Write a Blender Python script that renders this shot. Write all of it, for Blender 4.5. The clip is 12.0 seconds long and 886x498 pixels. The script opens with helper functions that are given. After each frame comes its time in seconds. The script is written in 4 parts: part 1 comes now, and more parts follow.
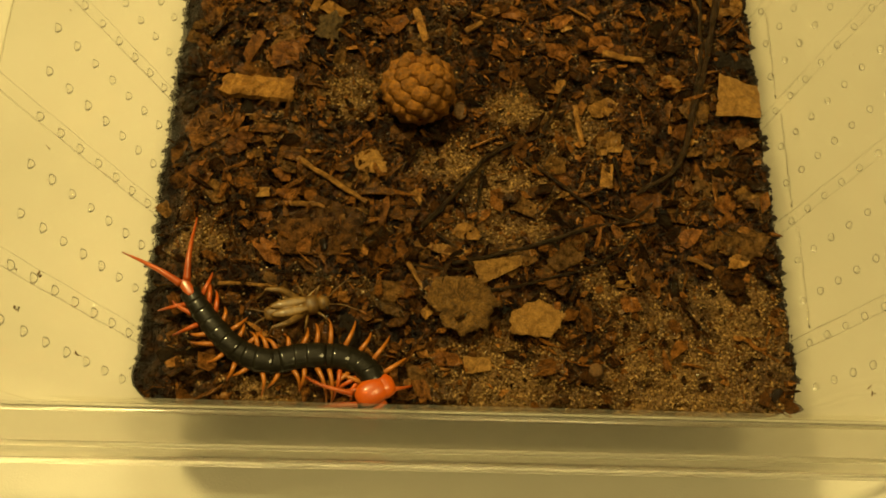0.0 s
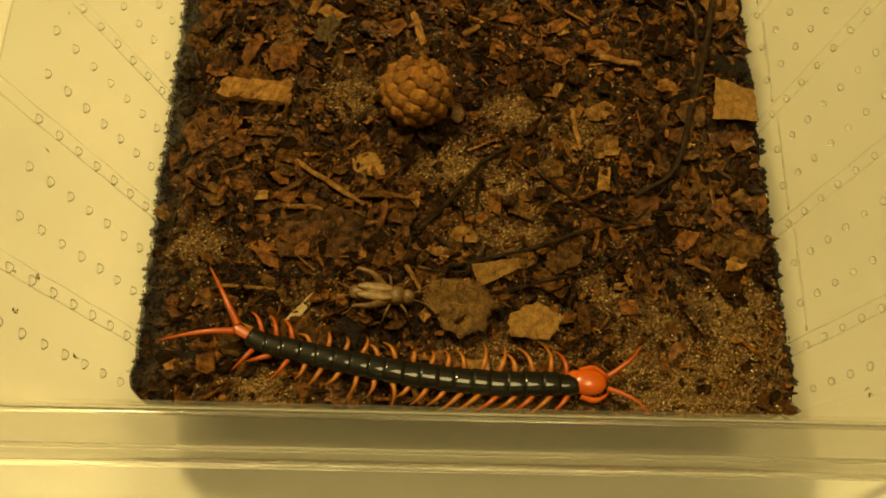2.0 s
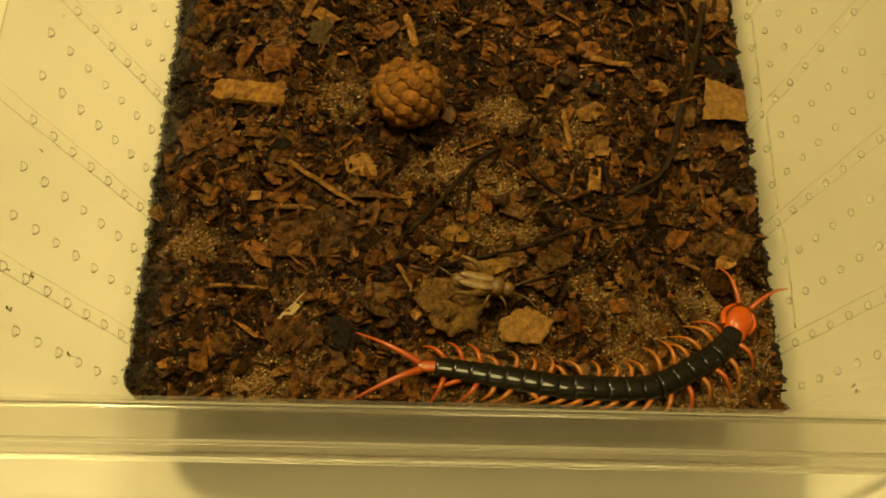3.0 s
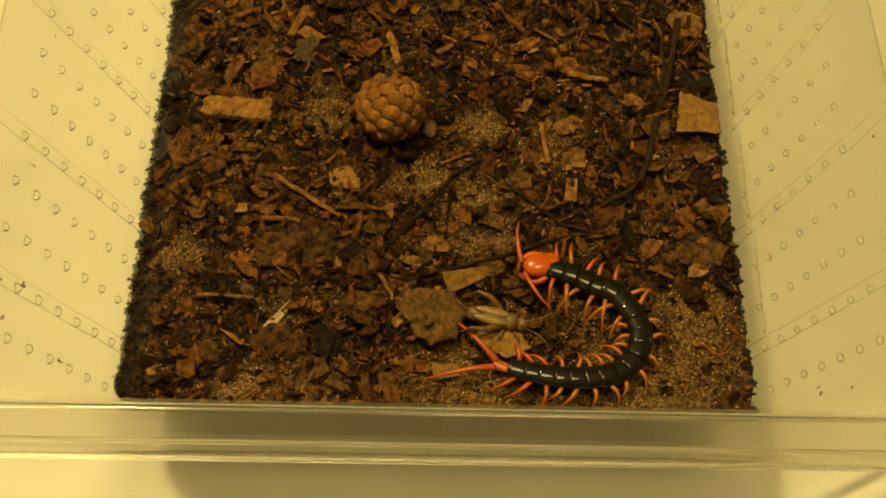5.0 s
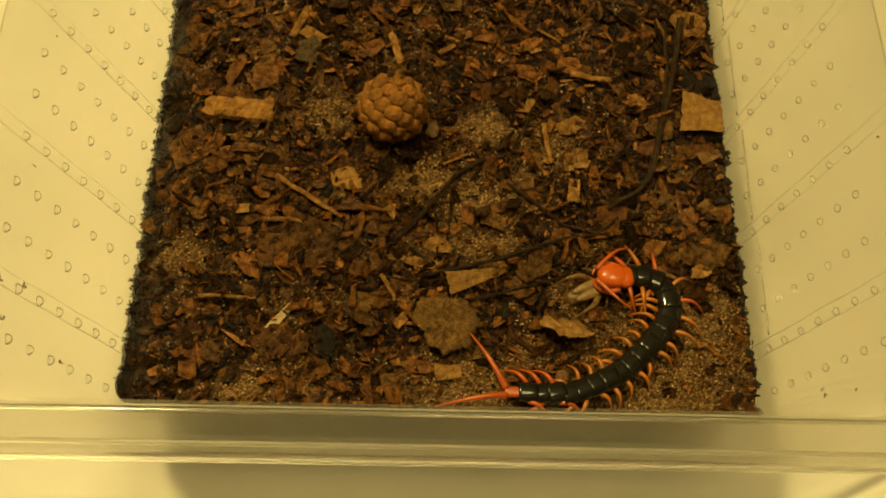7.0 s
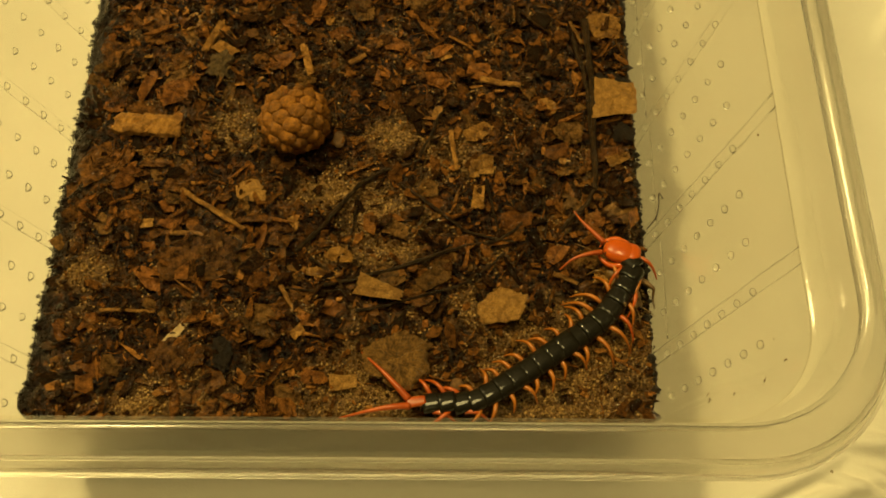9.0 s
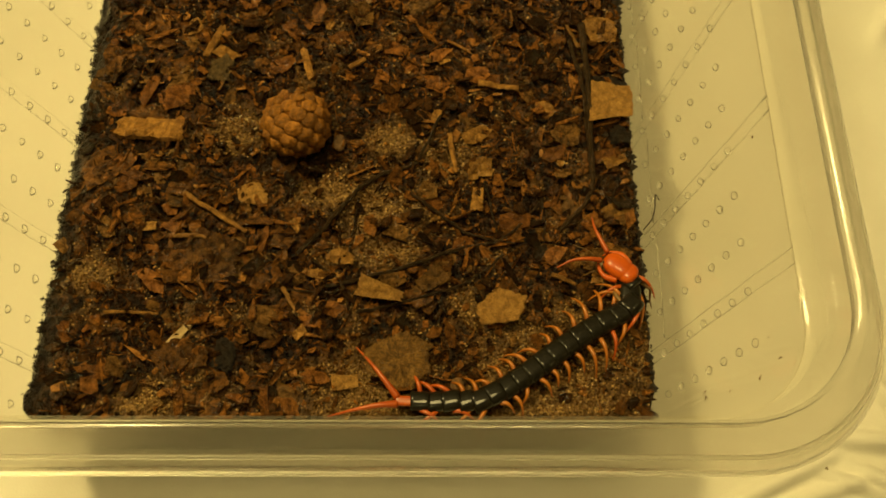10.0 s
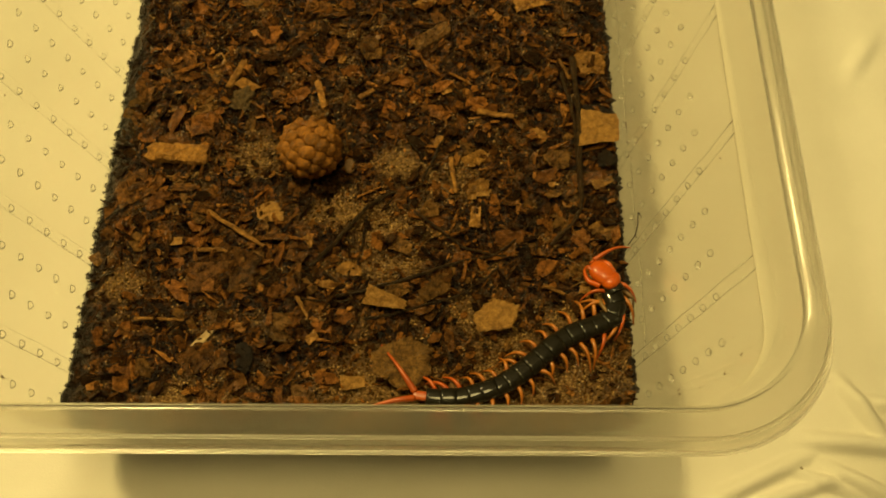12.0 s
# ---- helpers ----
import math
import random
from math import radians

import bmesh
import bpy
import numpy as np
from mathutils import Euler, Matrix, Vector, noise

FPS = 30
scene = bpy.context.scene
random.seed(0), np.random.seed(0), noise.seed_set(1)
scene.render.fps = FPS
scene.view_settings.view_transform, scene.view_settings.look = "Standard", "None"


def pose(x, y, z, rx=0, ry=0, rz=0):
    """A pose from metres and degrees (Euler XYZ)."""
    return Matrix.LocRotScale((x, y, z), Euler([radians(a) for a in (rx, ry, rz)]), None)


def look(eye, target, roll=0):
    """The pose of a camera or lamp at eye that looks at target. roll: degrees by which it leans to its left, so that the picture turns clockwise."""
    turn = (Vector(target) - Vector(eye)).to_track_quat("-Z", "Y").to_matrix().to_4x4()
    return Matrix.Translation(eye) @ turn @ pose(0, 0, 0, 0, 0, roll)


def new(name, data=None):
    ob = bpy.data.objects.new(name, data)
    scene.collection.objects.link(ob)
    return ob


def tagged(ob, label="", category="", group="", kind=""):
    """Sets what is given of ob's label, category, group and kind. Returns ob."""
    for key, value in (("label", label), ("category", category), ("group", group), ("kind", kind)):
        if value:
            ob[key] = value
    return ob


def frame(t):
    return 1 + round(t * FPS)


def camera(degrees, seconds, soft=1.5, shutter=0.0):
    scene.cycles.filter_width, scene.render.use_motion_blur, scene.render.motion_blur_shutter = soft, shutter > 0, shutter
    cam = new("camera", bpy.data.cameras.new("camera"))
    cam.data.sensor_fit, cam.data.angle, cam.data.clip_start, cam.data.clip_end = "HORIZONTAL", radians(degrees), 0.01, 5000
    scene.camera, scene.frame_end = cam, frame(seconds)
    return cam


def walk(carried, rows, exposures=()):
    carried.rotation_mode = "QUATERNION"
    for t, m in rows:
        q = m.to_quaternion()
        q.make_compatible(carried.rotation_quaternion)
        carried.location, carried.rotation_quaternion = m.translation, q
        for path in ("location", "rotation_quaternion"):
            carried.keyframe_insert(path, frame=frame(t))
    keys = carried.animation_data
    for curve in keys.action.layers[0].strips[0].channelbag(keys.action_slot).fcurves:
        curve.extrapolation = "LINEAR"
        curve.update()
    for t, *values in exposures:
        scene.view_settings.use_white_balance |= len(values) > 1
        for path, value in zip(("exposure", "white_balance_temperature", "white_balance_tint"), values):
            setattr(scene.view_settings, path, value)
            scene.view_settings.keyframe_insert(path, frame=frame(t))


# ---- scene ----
cam = camera(49.0, 12.0, soft=1.7, shutter=0.35)
PATH = [
    (0, (-0.025, -0.07, 0.284), (0.084, 0.724, -1.549), 9.1),
    (0.5, (-0.024, -0.073, 0.284), (0.082, 0.736, -1.542), 8.8),
    (1, (-0.024, -0.071, 0.284), (0.084, 0.731, -1.545), 8.9),
    (1.5, (-0.024, -0.072, 0.284), (0.084, 0.737, -1.542), 8.9),
    (2, (-0.026, -0.071, 0.284), (0.093, 0.733, -1.543), 9.6),
    (2.5, (-0.024, -0.073, 0.284), (0.087, 0.737, -1.541), 9.0),
    (3, (-0.022, -0.074, 0.286), (0.088, 0.741, -1.537), 8.8),
    (3.5, (-0.018, -0.076, 0.291), (0.09, 0.75, -1.527), 8.4),
    (5.5, (-0.014, -0.08, 0.295), (0.082, 0.764, -1.516), 7.4),
    (6, (-0.016, -0.079, 0.293), (0.084, 0.763, -1.518), 7.8),
    (6.5, (-0.015, -0.079, 0.293), (0.081, 0.763, -1.518), 7.5),
    (8.3, (0.01, -0.081, 0.298), (0.012, 0.775, -1.509), 1.1),
    (8.5, (0.025, -0.08, 0.298), (0.0, 0.774, -1.511), -0.7),
    (9, (0.036, -0.078, 0.295), (0.025, 0.778, -1.513), -0.4),
    (9.5, (0.036, -0.079, 0.297), (0.03, 0.779, -1.51), -0.3),
    (10, (0.035, -0.08, 0.299), (0.031, 0.779, -1.507), -0.2),
    (10.5, (0.036, -0.083, 0.301), (0.033, 0.789, -1.499), -0.2),
    (11, (0.034, -0.087, 0.304), (0.028, 0.795, -1.49), -0.3),
    (11.5, (0.033, -0.092, 0.31), (0.004, 0.799, -1.481), -1.2),
    (12, (0.041, -0.1, 0.323), (0.003, 0.822, -1.452), -2.0),
]
walk(cam, [(t, look(e, g, r)) for t, e, g, r in PATH])

# ---- world, lamp ----
world = bpy.data.worlds.new("room_light")
scene.world = world
world.use_nodes = True
world.node_tree.nodes["Background"].inputs[0].default_value = (1.0, 0.76, 0.32, 1)
world.node_tree.nodes["Background"].inputs[1].default_value = 0.02


# two bulbs hang over the table
for spot, power, size in (((0.10, 0.06, 0.72), 8.0, 0.11), ((-0.26, 0.30, 0.70), 22.2, 0.045)):
    bulb = bpy.data.lights.new("ceiling_lamp", "POINT")
    bulb.energy, bulb.color, bulb.shadow_soft_size = power, (1.0, 0.765, 0.278), size
    new("ceiling_lamp", bulb).location = spot


# ---- materials ----
def nodes_of(name):
    m = bpy.data.materials.new(name)
    m.use_nodes = True
    t = m.node_tree
    return m, t, t.nodes["Principled BSDF"]


def noise_node(t, scale, detail=6.0, rough=0.6, coord="Object"):
    c = t.nodes.new("ShaderNodeTexCoord")
    n = t.nodes.new("ShaderNodeTexNoise")
    n.inputs["Scale"].default_value, n.inputs["Detail"].default_value = scale, detail
    n.inputs["Roughness"].default_value = rough
    t.links.new(c.outputs[coord], n.inputs["Vector"])
    return n


def ramp(t, source, stops):
    r = t.nodes.new("ShaderNodeValToRGB")
    e = r.color_ramp.elements
    while len(e) < len(stops):
        e.new(0.5)
    for el, (p, c) in zip(e, stops):
        el.position, el.color = p, (*c, 1)
    t.links.new(source, r.inputs[0])
    return r


def bump(t, b, source, strength, distance):
    n = t.nodes.new("ShaderNodeBump")
    n.inputs["Strength"].default_value, n.inputs["Distance"].default_value = strength, distance
    t.links.new(source, n.inputs["Height"])
    t.links.new(n.outputs[0], b.inputs["Normal"])


def mixed(t, kind, fac, a, b):
    m = t.nodes.new("ShaderNodeMix")
    m.data_type, m.blend_type = "RGBA", kind
    if hasattr(fac, "is_linked"):
        t.links.new(fac, m.inputs[0])
    else:
        m.inputs[0].default_value = fac
    for src, i in ((a, 6), (b, 7)):
        if hasattr(src, "is_linked"):
            t.links.new(src, m.inputs[i])
        else:
            m.inputs[i].default_value = (*src, 1)
    return m.outputs[2]


def mottled(name, dark, light, scale=260, rough=0.6, spread=0.35, bumpy=0.0006, spec=0.5, fine=None, vary=0.35, fleck=(0.45, 1.35)):
    """Two-scale mottling, with a change of tone from piece to piece."""
    m, t, b = nodes_of(name)
    n1 = noise_node(t, scale)
    n2 = noise_node(t, fine or scale * 6, 4)
    r = ramp(t, n1.outputs[0], [(0.5 - spread / 2, dark), (0.5 + spread / 2, light)])
    r2 = ramp(t, n2.outputs[0], [(0.32, (fleck[0],) * 3), (0.68, (fleck[1],) * 3)])
    info = t.nodes.new("ShaderNodeObjectInfo")
    geo = t.nodes.new("ShaderNodeNewGeometry")
    add = t.nodes.new("ShaderNodeMath")
    add.operation = "ADD"
    t.links.new(info.outputs["Random"], add.inputs[0])
    t.links.new(geo.outputs["Random Per Island"], add.inputs[1])
    fr = t.nodes.new("ShaderNodeMath")
    fr.operation = "FRACT"
    t.links.new(add.outputs[0], fr.inputs[0])
    r3 = ramp(t, fr.outputs[0], [(0.0, (1 - vary,) * 3), (1.0, (1 + vary,) * 3)])
    c = mixed(t, "MULTIPLY", 1.0, r.outputs[0], r2.outputs[0])
    c = mixed(t, "MULTIPLY", 1.0, c, r3.outputs[0])
    t.links.new(c, b.inputs["Base Color"])
    b.inputs["Roughness"].default_value = rough
    b.inputs["Specular IOR Level"].default_value = spec
    if bumpy:
        bump(t, b, n2.outputs[0], 1.0, bumpy * 1.6)
    return m


LEAF = {
    "tan": mottled("dry_leaf_tan", (0.13, 0.05766, 0.01148), (0.36, 0.1814, 0.041), spec=0.35, rough=0.18, scale=300, spread=0.3),
    "pale": mottled("dry_leaf_pale", (0.22, 0.106, 0.024), (0.50, 0.270, 0.072), spec=0.2, rough=0.35, vary=0.2, fleck=(0.42, 1.25), scale=420),
    "brown": mottled("dry_leaf_brown", (0.016, 0.00651, 0.001476), (0.17, 0.07161, 0.01476), spec=0.45, rough=0.13, scale=320, spread=0.3),
    "rust": mottled("dry_leaf_rust", (0.06, 0.02046, 0.0041), (0.25, 0.09672, 0.01886), spec=0.4, rough=0.15, scale=320, spread=0.3),
    "bark": mottled("bark_flake", (0.030, 0.01442, 0.00369), (0.22, 0.1097, 0.02788), spec=0.35, rough=0.18, scale=420, spread=0.3),
    "wood": mottled("splintered_wood", (0.13, 0.0558, 0.01148), (0.40, 0.2, 0.04592), spec=0.2, rough=0.35, scale=420),
    "bleached": mottled("bleached_leaf", (0.40, 0.27, 0.12), (0.68, 0.50, 0.26), spec=0.3, rough=0.3, vary=0.1, fleck=(0.7, 1.15)),
    "dark": mottled("wet_twig", (0.012, 0.00665, 0.0024), (0.055, 0.02565, 0.0088), rough=0.4, scale=500),
    "twig": mottled("weathered_twig", (0.008, 0.0046, 0.0016), (0.058, 0.032, 0.011), spec=0.25, rough=0.28, scale=420),
    "dusty": mottled("sand_dusted_leaf", (0.054, 0.026, 0.0064), (0.25, 0.132, 0.035), spec=0.25, rough=0.3, scale=500, vary=0.05, fine=2200, fleck=(0.3, 1.7)),
    "soil": mottled("black_soil", (0.006, 0.0034, 0.0012), (0.040, 0.022, 0.007), rough=0.5, scale=600, bumpy=0.001),
    "grey": mottled("grey_soil", (0.05, 0.030, 0.010), (0.22, 0.138, 0.050), rough=0.5, scale=700, bumpy=0.001),
    "stone": mottled("small_stone", (0.22, 0.1235, 0.056), (0.42, 0.2565, 0.128), rough=0.4, scale=500),
    "seed": mottled("seed_husk", (0.2, 0.09975, 0.0288), (0.34, 0.171, 0.052), rough=0.5, scale=400),
    "litter_dark": mottled("dark_litter", (0.003, 0.001209, 0.000328), (0.062, 0.02511, 0.00533), spec=0.45, rough=0.11, scale=500, vary=0.6),
    "litter_mid": mottled("brown_litter", (0.040, 0.01507, 0.003116), (0.275, 0.1097, 0.02091), spec=0.45, rough=0.11, scale=500, vary=0.6),
    "litter_tan": mottled("tan_litter", (0.11, 0.04371, 0.00902), (0.44, 0.1953, 0.04264), spec=0.4, rough=0.15, scale=500, vary=0.5),
    "grain": mottled("sand_grain", (0.14, 0.080, 0.023), (0.44, 0.272, 0.098), rough=0.10, scale=900, vary=0.55, spec=0.9, bumpy=0),
}


def soil_material():
    m, t, b = nodes_of("damp_soil")
    n1, n2, n3 = noise_node(t, 330, 6, 0.65), noise_node(t, 900, 6, 0.7), noise_node(t, 2600, 3)
    broad = noise_node(t, 75, 4)
    soil = ramp(t, n1.outputs[0], [(0.36, (0.001, 0.0005, 0.0002)), (0.49, (0.018, 0.0073, 0.0016)), (0.59, (0.09, 0.0365, 0.0080)), (0.72, (0.26, 0.114, 0.026))])
    patch = ramp(t, broad.outputs[0], [(0.36, (0.35, 0.3135, 0.24)), (0.64, (1.25, 1.2, 1.1))])
    soil_c = mixed(t, "MULTIPLY", 1.0, soil.outputs[0], patch.outputs[0])
    sand = ramp(t, n2.outputs[0], [(0.34, (0.035, 0.0155, 0.004)), (0.5, (0.18, 0.096, 0.027)), (0.68, (0.46, 0.28, 0.10))])
    att = t.nodes.new("ShaderNodeAttribute")
    att.attribute_name = "sand"
    c = mixed(t, "MIX", att.outputs["Fac"], soil_c, sand.outputs[0])
    # mask of the strip along one wall that takes a near-black colour
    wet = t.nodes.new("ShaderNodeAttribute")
    wet.attribute_name = "dark_strip"
    dark_strip = ramp(t, n2.outputs[0], [(0.35, (0.0012, 0.0006, 0.0002)), (0.7, (0.022, 0.0095, 0.0024))])
    c = mixed(t, "MIX", wet.outputs["Fac"], c, dark_strip.outputs[0])
    dark = ramp(t, n3.outputs[0], [(0.35, (0.35, 0.35, 0.35)), (0.65, (1.3, 1.25, 1.2))])
    c = mixed(t, "MULTIPLY", 1.0, c, dark.outputs[0])
    t.links.new(c, b.inputs["Base Color"])
    b.inputs["Specular IOR Level"].default_value = 0.3
    rr = ramp(t, n2.outputs[0], [(0.42, (0.10,) * 3), (0.56, (0.6,) * 3)])
    t.links.new(rr.outputs[0], b.inputs["Roughness"])
    bump(t, b, n2.outputs[0], 1.0, 0.0016)
    return m


SOIL = soil_material()


def plastic_material(name, clear, tint=(0.965, 0.955, 0.92), smooth=(0.02, 0.09), haze=0.0):
    """Thin clear plastic: a glassy skin, and a share that lets light straight through, as a thin sheet does."""
    m, t, b = nodes_of(name)
    n = noise_node(t, 45, 5)
    b.inputs["Base Color"].default_value = (0.97, 0.965, 0.93, 1)
    b.inputs["Transmission Weight"].default_value = 1.0
    b.inputs["IOR"].default_value = 1.46
    r = ramp(t, n.outputs[0], [(0.35, (smooth[0],) * 3), (0.7, (smooth[1],) * 3)])
    t.links.new(r.outputs[0], b.inputs["Roughness"])
    bump(t, b, n.outputs[0], 0.12, 0.0008)
    surface = b.outputs[0]
    if haze:
        milk = t.nodes.new("ShaderNodeBsdfTranslucent")
        milk.inputs[0].default_value = (0.86, 0.85, 0.80, 1)
        cloudy = t.nodes.new("ShaderNodeMixShader")
        cloudy.inputs[0].default_value = haze
        t.links.new(surface, cloudy.inputs[1])
        t.links.new(milk.outputs[0], cloudy.inputs[2])
        surface = cloudy.outputs[0]
    if clear:
        straight = t.nodes.new("ShaderNodeBsdfTransparent")
        straight.inputs[0].default_value = (*tint, 1)
        mix = t.nodes.new("ShaderNodeMixShader")
        mix.inputs[0].default_value = 1 - clear
        t.links.new(straight.outputs[0], mix.inputs[1])
        t.links.new(surface, mix.inputs[2])
        t.links.new(mix.outputs[0], t.nodes["Material Output"].inputs[0])
    return m


SHEET = plastic_material("thin_clear_plastic", 0.86)
DIMPLE = plastic_material("clear_plastic_dimple", 0.42, (0.99, 0.985, 0.97), smooth=(0.20, 0.28))
LIP = plastic_material("clear_plastic_lip", 0.12, smooth=(0.09, 0.18), haze=0.14)
BEAD = plastic_material("clear_plastic_bead", 0.35, smooth=(0.28, 0.42), haze=0.05)
for m in (LIP, BEAD):
    m.node_tree.nodes["Principled BSDF"].inputs["Base Color"].default_value = (0.90, 0.88, 0.815, 1)
DIMPLE_LEFT = plastic_material("clear_plastic_bump", 0.42, (0.99, 0.985, 0.97), smooth=(0.12, 0.20))
RIB = plastic_material("clear_plastic_rib", 0.58, (0.995, 0.99, 0.98))
SEAM = plastic_material("clear_plastic_seam", 0.45, (0.98, 0.975, 0.96))


def cloth_material():
    m, t, b = nodes_of("white_tablecloth")
    n1, n2 = noise_node(t, 9, 5), noise_node(t, 1400, 2)
    r = ramp(t, n1.outputs[0], [(0.3, (0.70, 0.68, 0.60)), (0.7, (0.80, 0.78, 0.70))])
    spots = noise_node(t, 190, 2)
    s = ramp(t, spots.outputs[0], [(0.205, (0.35, 0.30, 0.22)), (0.225, (1, 1, 1))])
    c = mixed(t, "MULTIPLY", 1.0, r.outputs[0], s.outputs[0])
    t.links.new(c, b.inputs["Base Color"])
    b.inputs["Roughness"].default_value = 0.75
    bump(t, b, n2.outputs[0], 0.25, 0.0004)
    return m


CLOTH = cloth_material()


def plain(name, dark, light, scale, rough):
    return mottled(name, dark, light, scale=scale, rough=rough, vary=0.02, bumpy=0.0004)


WALLPAINT = plain("wall_paint", (0.17, 0.155, 0.13), (0.22, 0.20, 0.165), 3, 0.8)


def chitin(name, dark, light, rough, spec=0.5, coat=0.3, scale=240):
    m = mottled(name, dark, light, scale=scale, rough=rough, spec=spec, vary=0.06, bumpy=0.00004, fleck=(0.92, 1.06))
    b = m.node_tree.nodes["Principled BSDF"]
    b.inputs["Coat Weight"].default_value, b.inputs["Coat Roughness"].default_value = coat, 0.07
    return m


SHELL = chitin("dark_shell", (0.004, 0.0036, 0.0016), (0.012, 0.0098, 0.0052), 0.42, spec=0.1, coat=0.6)
HEAD = chitin("red_orange_shell", (0.46, 0.072, 0.0025), (0.60, 0.112, 0.0045), 0.34, spec=0.3, coat=0.4, scale=90)
ORANGE = chitin("orange_leg", (0.26, 0.072, 0.005), (0.44, 0.150, 0.012), 0.4, coat=0.15)
REDLEG = chitin("red_leg", (0.32, 0.050, 0.0025), (0.46, 0.090, 0.0045), 0.38, coat=0.2)
CRICKET = chitin("straw_shell", (0.06, 0.029, 0.006), (0.21, 0.115, 0.026), 0.5, scale=500, coat=0.1)
CRICKET_WING = chitin("straw_wing", (0.11, 0.060, 0.013), (0.28, 0.160, 0.040), 0.45, scale=600, coat=0.1)


# ---- mesh helpers ----
def finish(ob, bm, material, smooth=True):
    me = ob.data
    bmesh.ops.recalc_face_normals(bm, faces=bm.faces[:])
    for f in bm.faces:
        f.smooth = smooth
    bm.to_mesh(me)
    bm.free()
    me.materials.append(material)
    return ob


def part(name, bm, material, parent, label="", smooth=True):
    ob = finish(new(name, bpy.data.meshes.new(name)), bm, material, smooth)
    ob.parent = parent
    return tagged(ob, label)


def thing(name, bm, material, label, category, group="", kind="", smooth=True):
    return tagged(finish(new(name, bpy.data.meshes.new(name)), bm, material, smooth), label, category, group, kind)


def empty(name, m, label, category, group=""):
    ob = new(name)
    ob.empty_display_size = 0.01
    ob.matrix_basis = m
    return tagged(ob, label, category, group)


def tube(bm, pts, radii, sides=8, flat=1.0):
    """A closed tapered tube along pts."""
    pts = [Vector(p) for p in pts]
    rings = []
    for i, p in enumerate(pts):
        d = (pts[min(i + 1, len(pts) - 1)] - pts[max(i - 1, 0)]).normalized()
        side = d.cross(Vector((0, 0, 1)))
        side = Vector((1, 0, 0)) if side.length < 1e-4 else side.normalized()
        up = side.cross(d)
        rings.append([bm.verts.new(p + radii[i] * (math.cos(a) * side + flat * math.sin(a) * up))
                      for a in (2 * math.pi * k / sides for k in range(sides))])
    for a, b in zip(rings, rings[1:]):
        for k in range(sides):
            bm.faces.new((a[k], a[(k + 1) % sides], b[(k + 1) % sides], b[k]))
    bm.faces.new(rings[0][::-1])
    bm.faces.new(rings[-1])
    return bm


def blob(bm, centre, size, rings=8, sides=12, power=1.0):
    """An ellipsoid; power below 1 makes it boxier."""
    c = Vector(centre)
    top, bottom = bm.verts.new(c + Vector((0, 0, size[2]))), bm.verts.new(c - Vector((0, 0, size[2])))
    rows = []
    for i in range(1, rings):
        v = math.pi * i / rings
        row = []
        for k in range(sides):
            u = 2 * math.pi * k / sides
            d = [math.sin(v) * math.cos(u), math.sin(v) * math.sin(u), math.cos(v)]
            d = [math.copysign(abs(q) ** power, q) for q in d]
            row.append(bm.verts.new(c + Vector((d[0] * size[0], d[1] * size[1], d[2] * size[2]))))
        rows.append(row)
    for k in range(sides):
        j = (k + 1) % sides
        bm.faces.new((top, rows[0][k], rows[0][j]))
        bm.faces.new((bottom, rows[-1][j], rows[-1][k]))
        for a, b in zip(rows, rows[1:]):
            bm.faces.new((a[k], b[k], b[j], a[j]))
    return bm


def smooth_path(pts, steps=7):
    p = [Vector(q) for q in pts]
    p = [p[0] * 2 - p[1]] + p + [p[-1] * 2 - p[-2]]
    out = []
    for a, b, c, d in zip(p, p[1:], p[2:], p[3:]):
        for k in range(steps):
            u = k / steps
            out.append(0.5 * (2 * b + (c - a) * u + (2 * a - 5 * b + 4 * c - d) * u * u + (3 * b - a - 3 * c + d) * u ** 3))
    return out + [p[-2]]


def hash01(i, k):
    return random.Random(i * 7919 + k * 104729).random()


# ---- large structure: room, table, tub, soil ----
TABLE_Z = -0.050


def room():
    def slab(name, lo, hi):
        bm = bmesh.new()
        bmesh.ops.create_cube(bm, size=1)
        for v in bm.verts:
            v.co = Vector([lo[i] if v.co[i] < 0 else hi[i] for i in range(3)])
        tagged(finish(new(name, bpy.data.meshes.new(name)), bm, WALLPAINT, False), "plain painted surface that closes the room", "room", kind="structure")

    slab("floor", (-1.7, -1.7, -0.85), (1.7, 1.7, -0.80))
    slab("ceiling", (-1.7, -1.7, 1.60), (1.7, 1.7, 1.65))
    slab("wall_north", (-1.7, 1.6, -0.80), (1.7, 1.7, 1.60))
    slab("wall_south", (-1.7, -1.7, -0.80), (1.7, -1.6, 1.60))
    slab("wall_east", (1.6, -1.6, -0.80), (1.7, 1.6, 1.60))
    slab("wall_west", (-1.7, -1.6, -0.80), (-1.6, 1.6, 1.60))


room()

FOLDS = [((0.136, -0.014), (0.176, 0.004), 0.0040, 0.0024), ((0.172, 0.010), (0.214, 0.006), 0.0056, 0.0028), ((0.150, -0.016), (0.186, -0.005), 0.0030, 0.0020),
         ((0.180, 0.000), (0.206, -0.014), 0.0048, 0.0026), ((0.192, 0.034), (0.206, 0.010), 0.0052, 0.0026), ((0.168, -0.002), (0.192, -0.012), 0.0034, 0.0018), ((0.200, 0.026), (0.226, 0.020), 0.0044, 0.0026),
         ((0.222, 0.186), (0.240, 0.208), 0.0036, 0.0030), ((0.03, -0.018), (0.11, -0.010), 0.0024, 0.0060), ((-0.16, -0.020), (-0.07, -0.016), 0.0024, 0.0060), ((-0.20, 0.05), (-0.15, 0.16), 0.0030, 0.0080)]


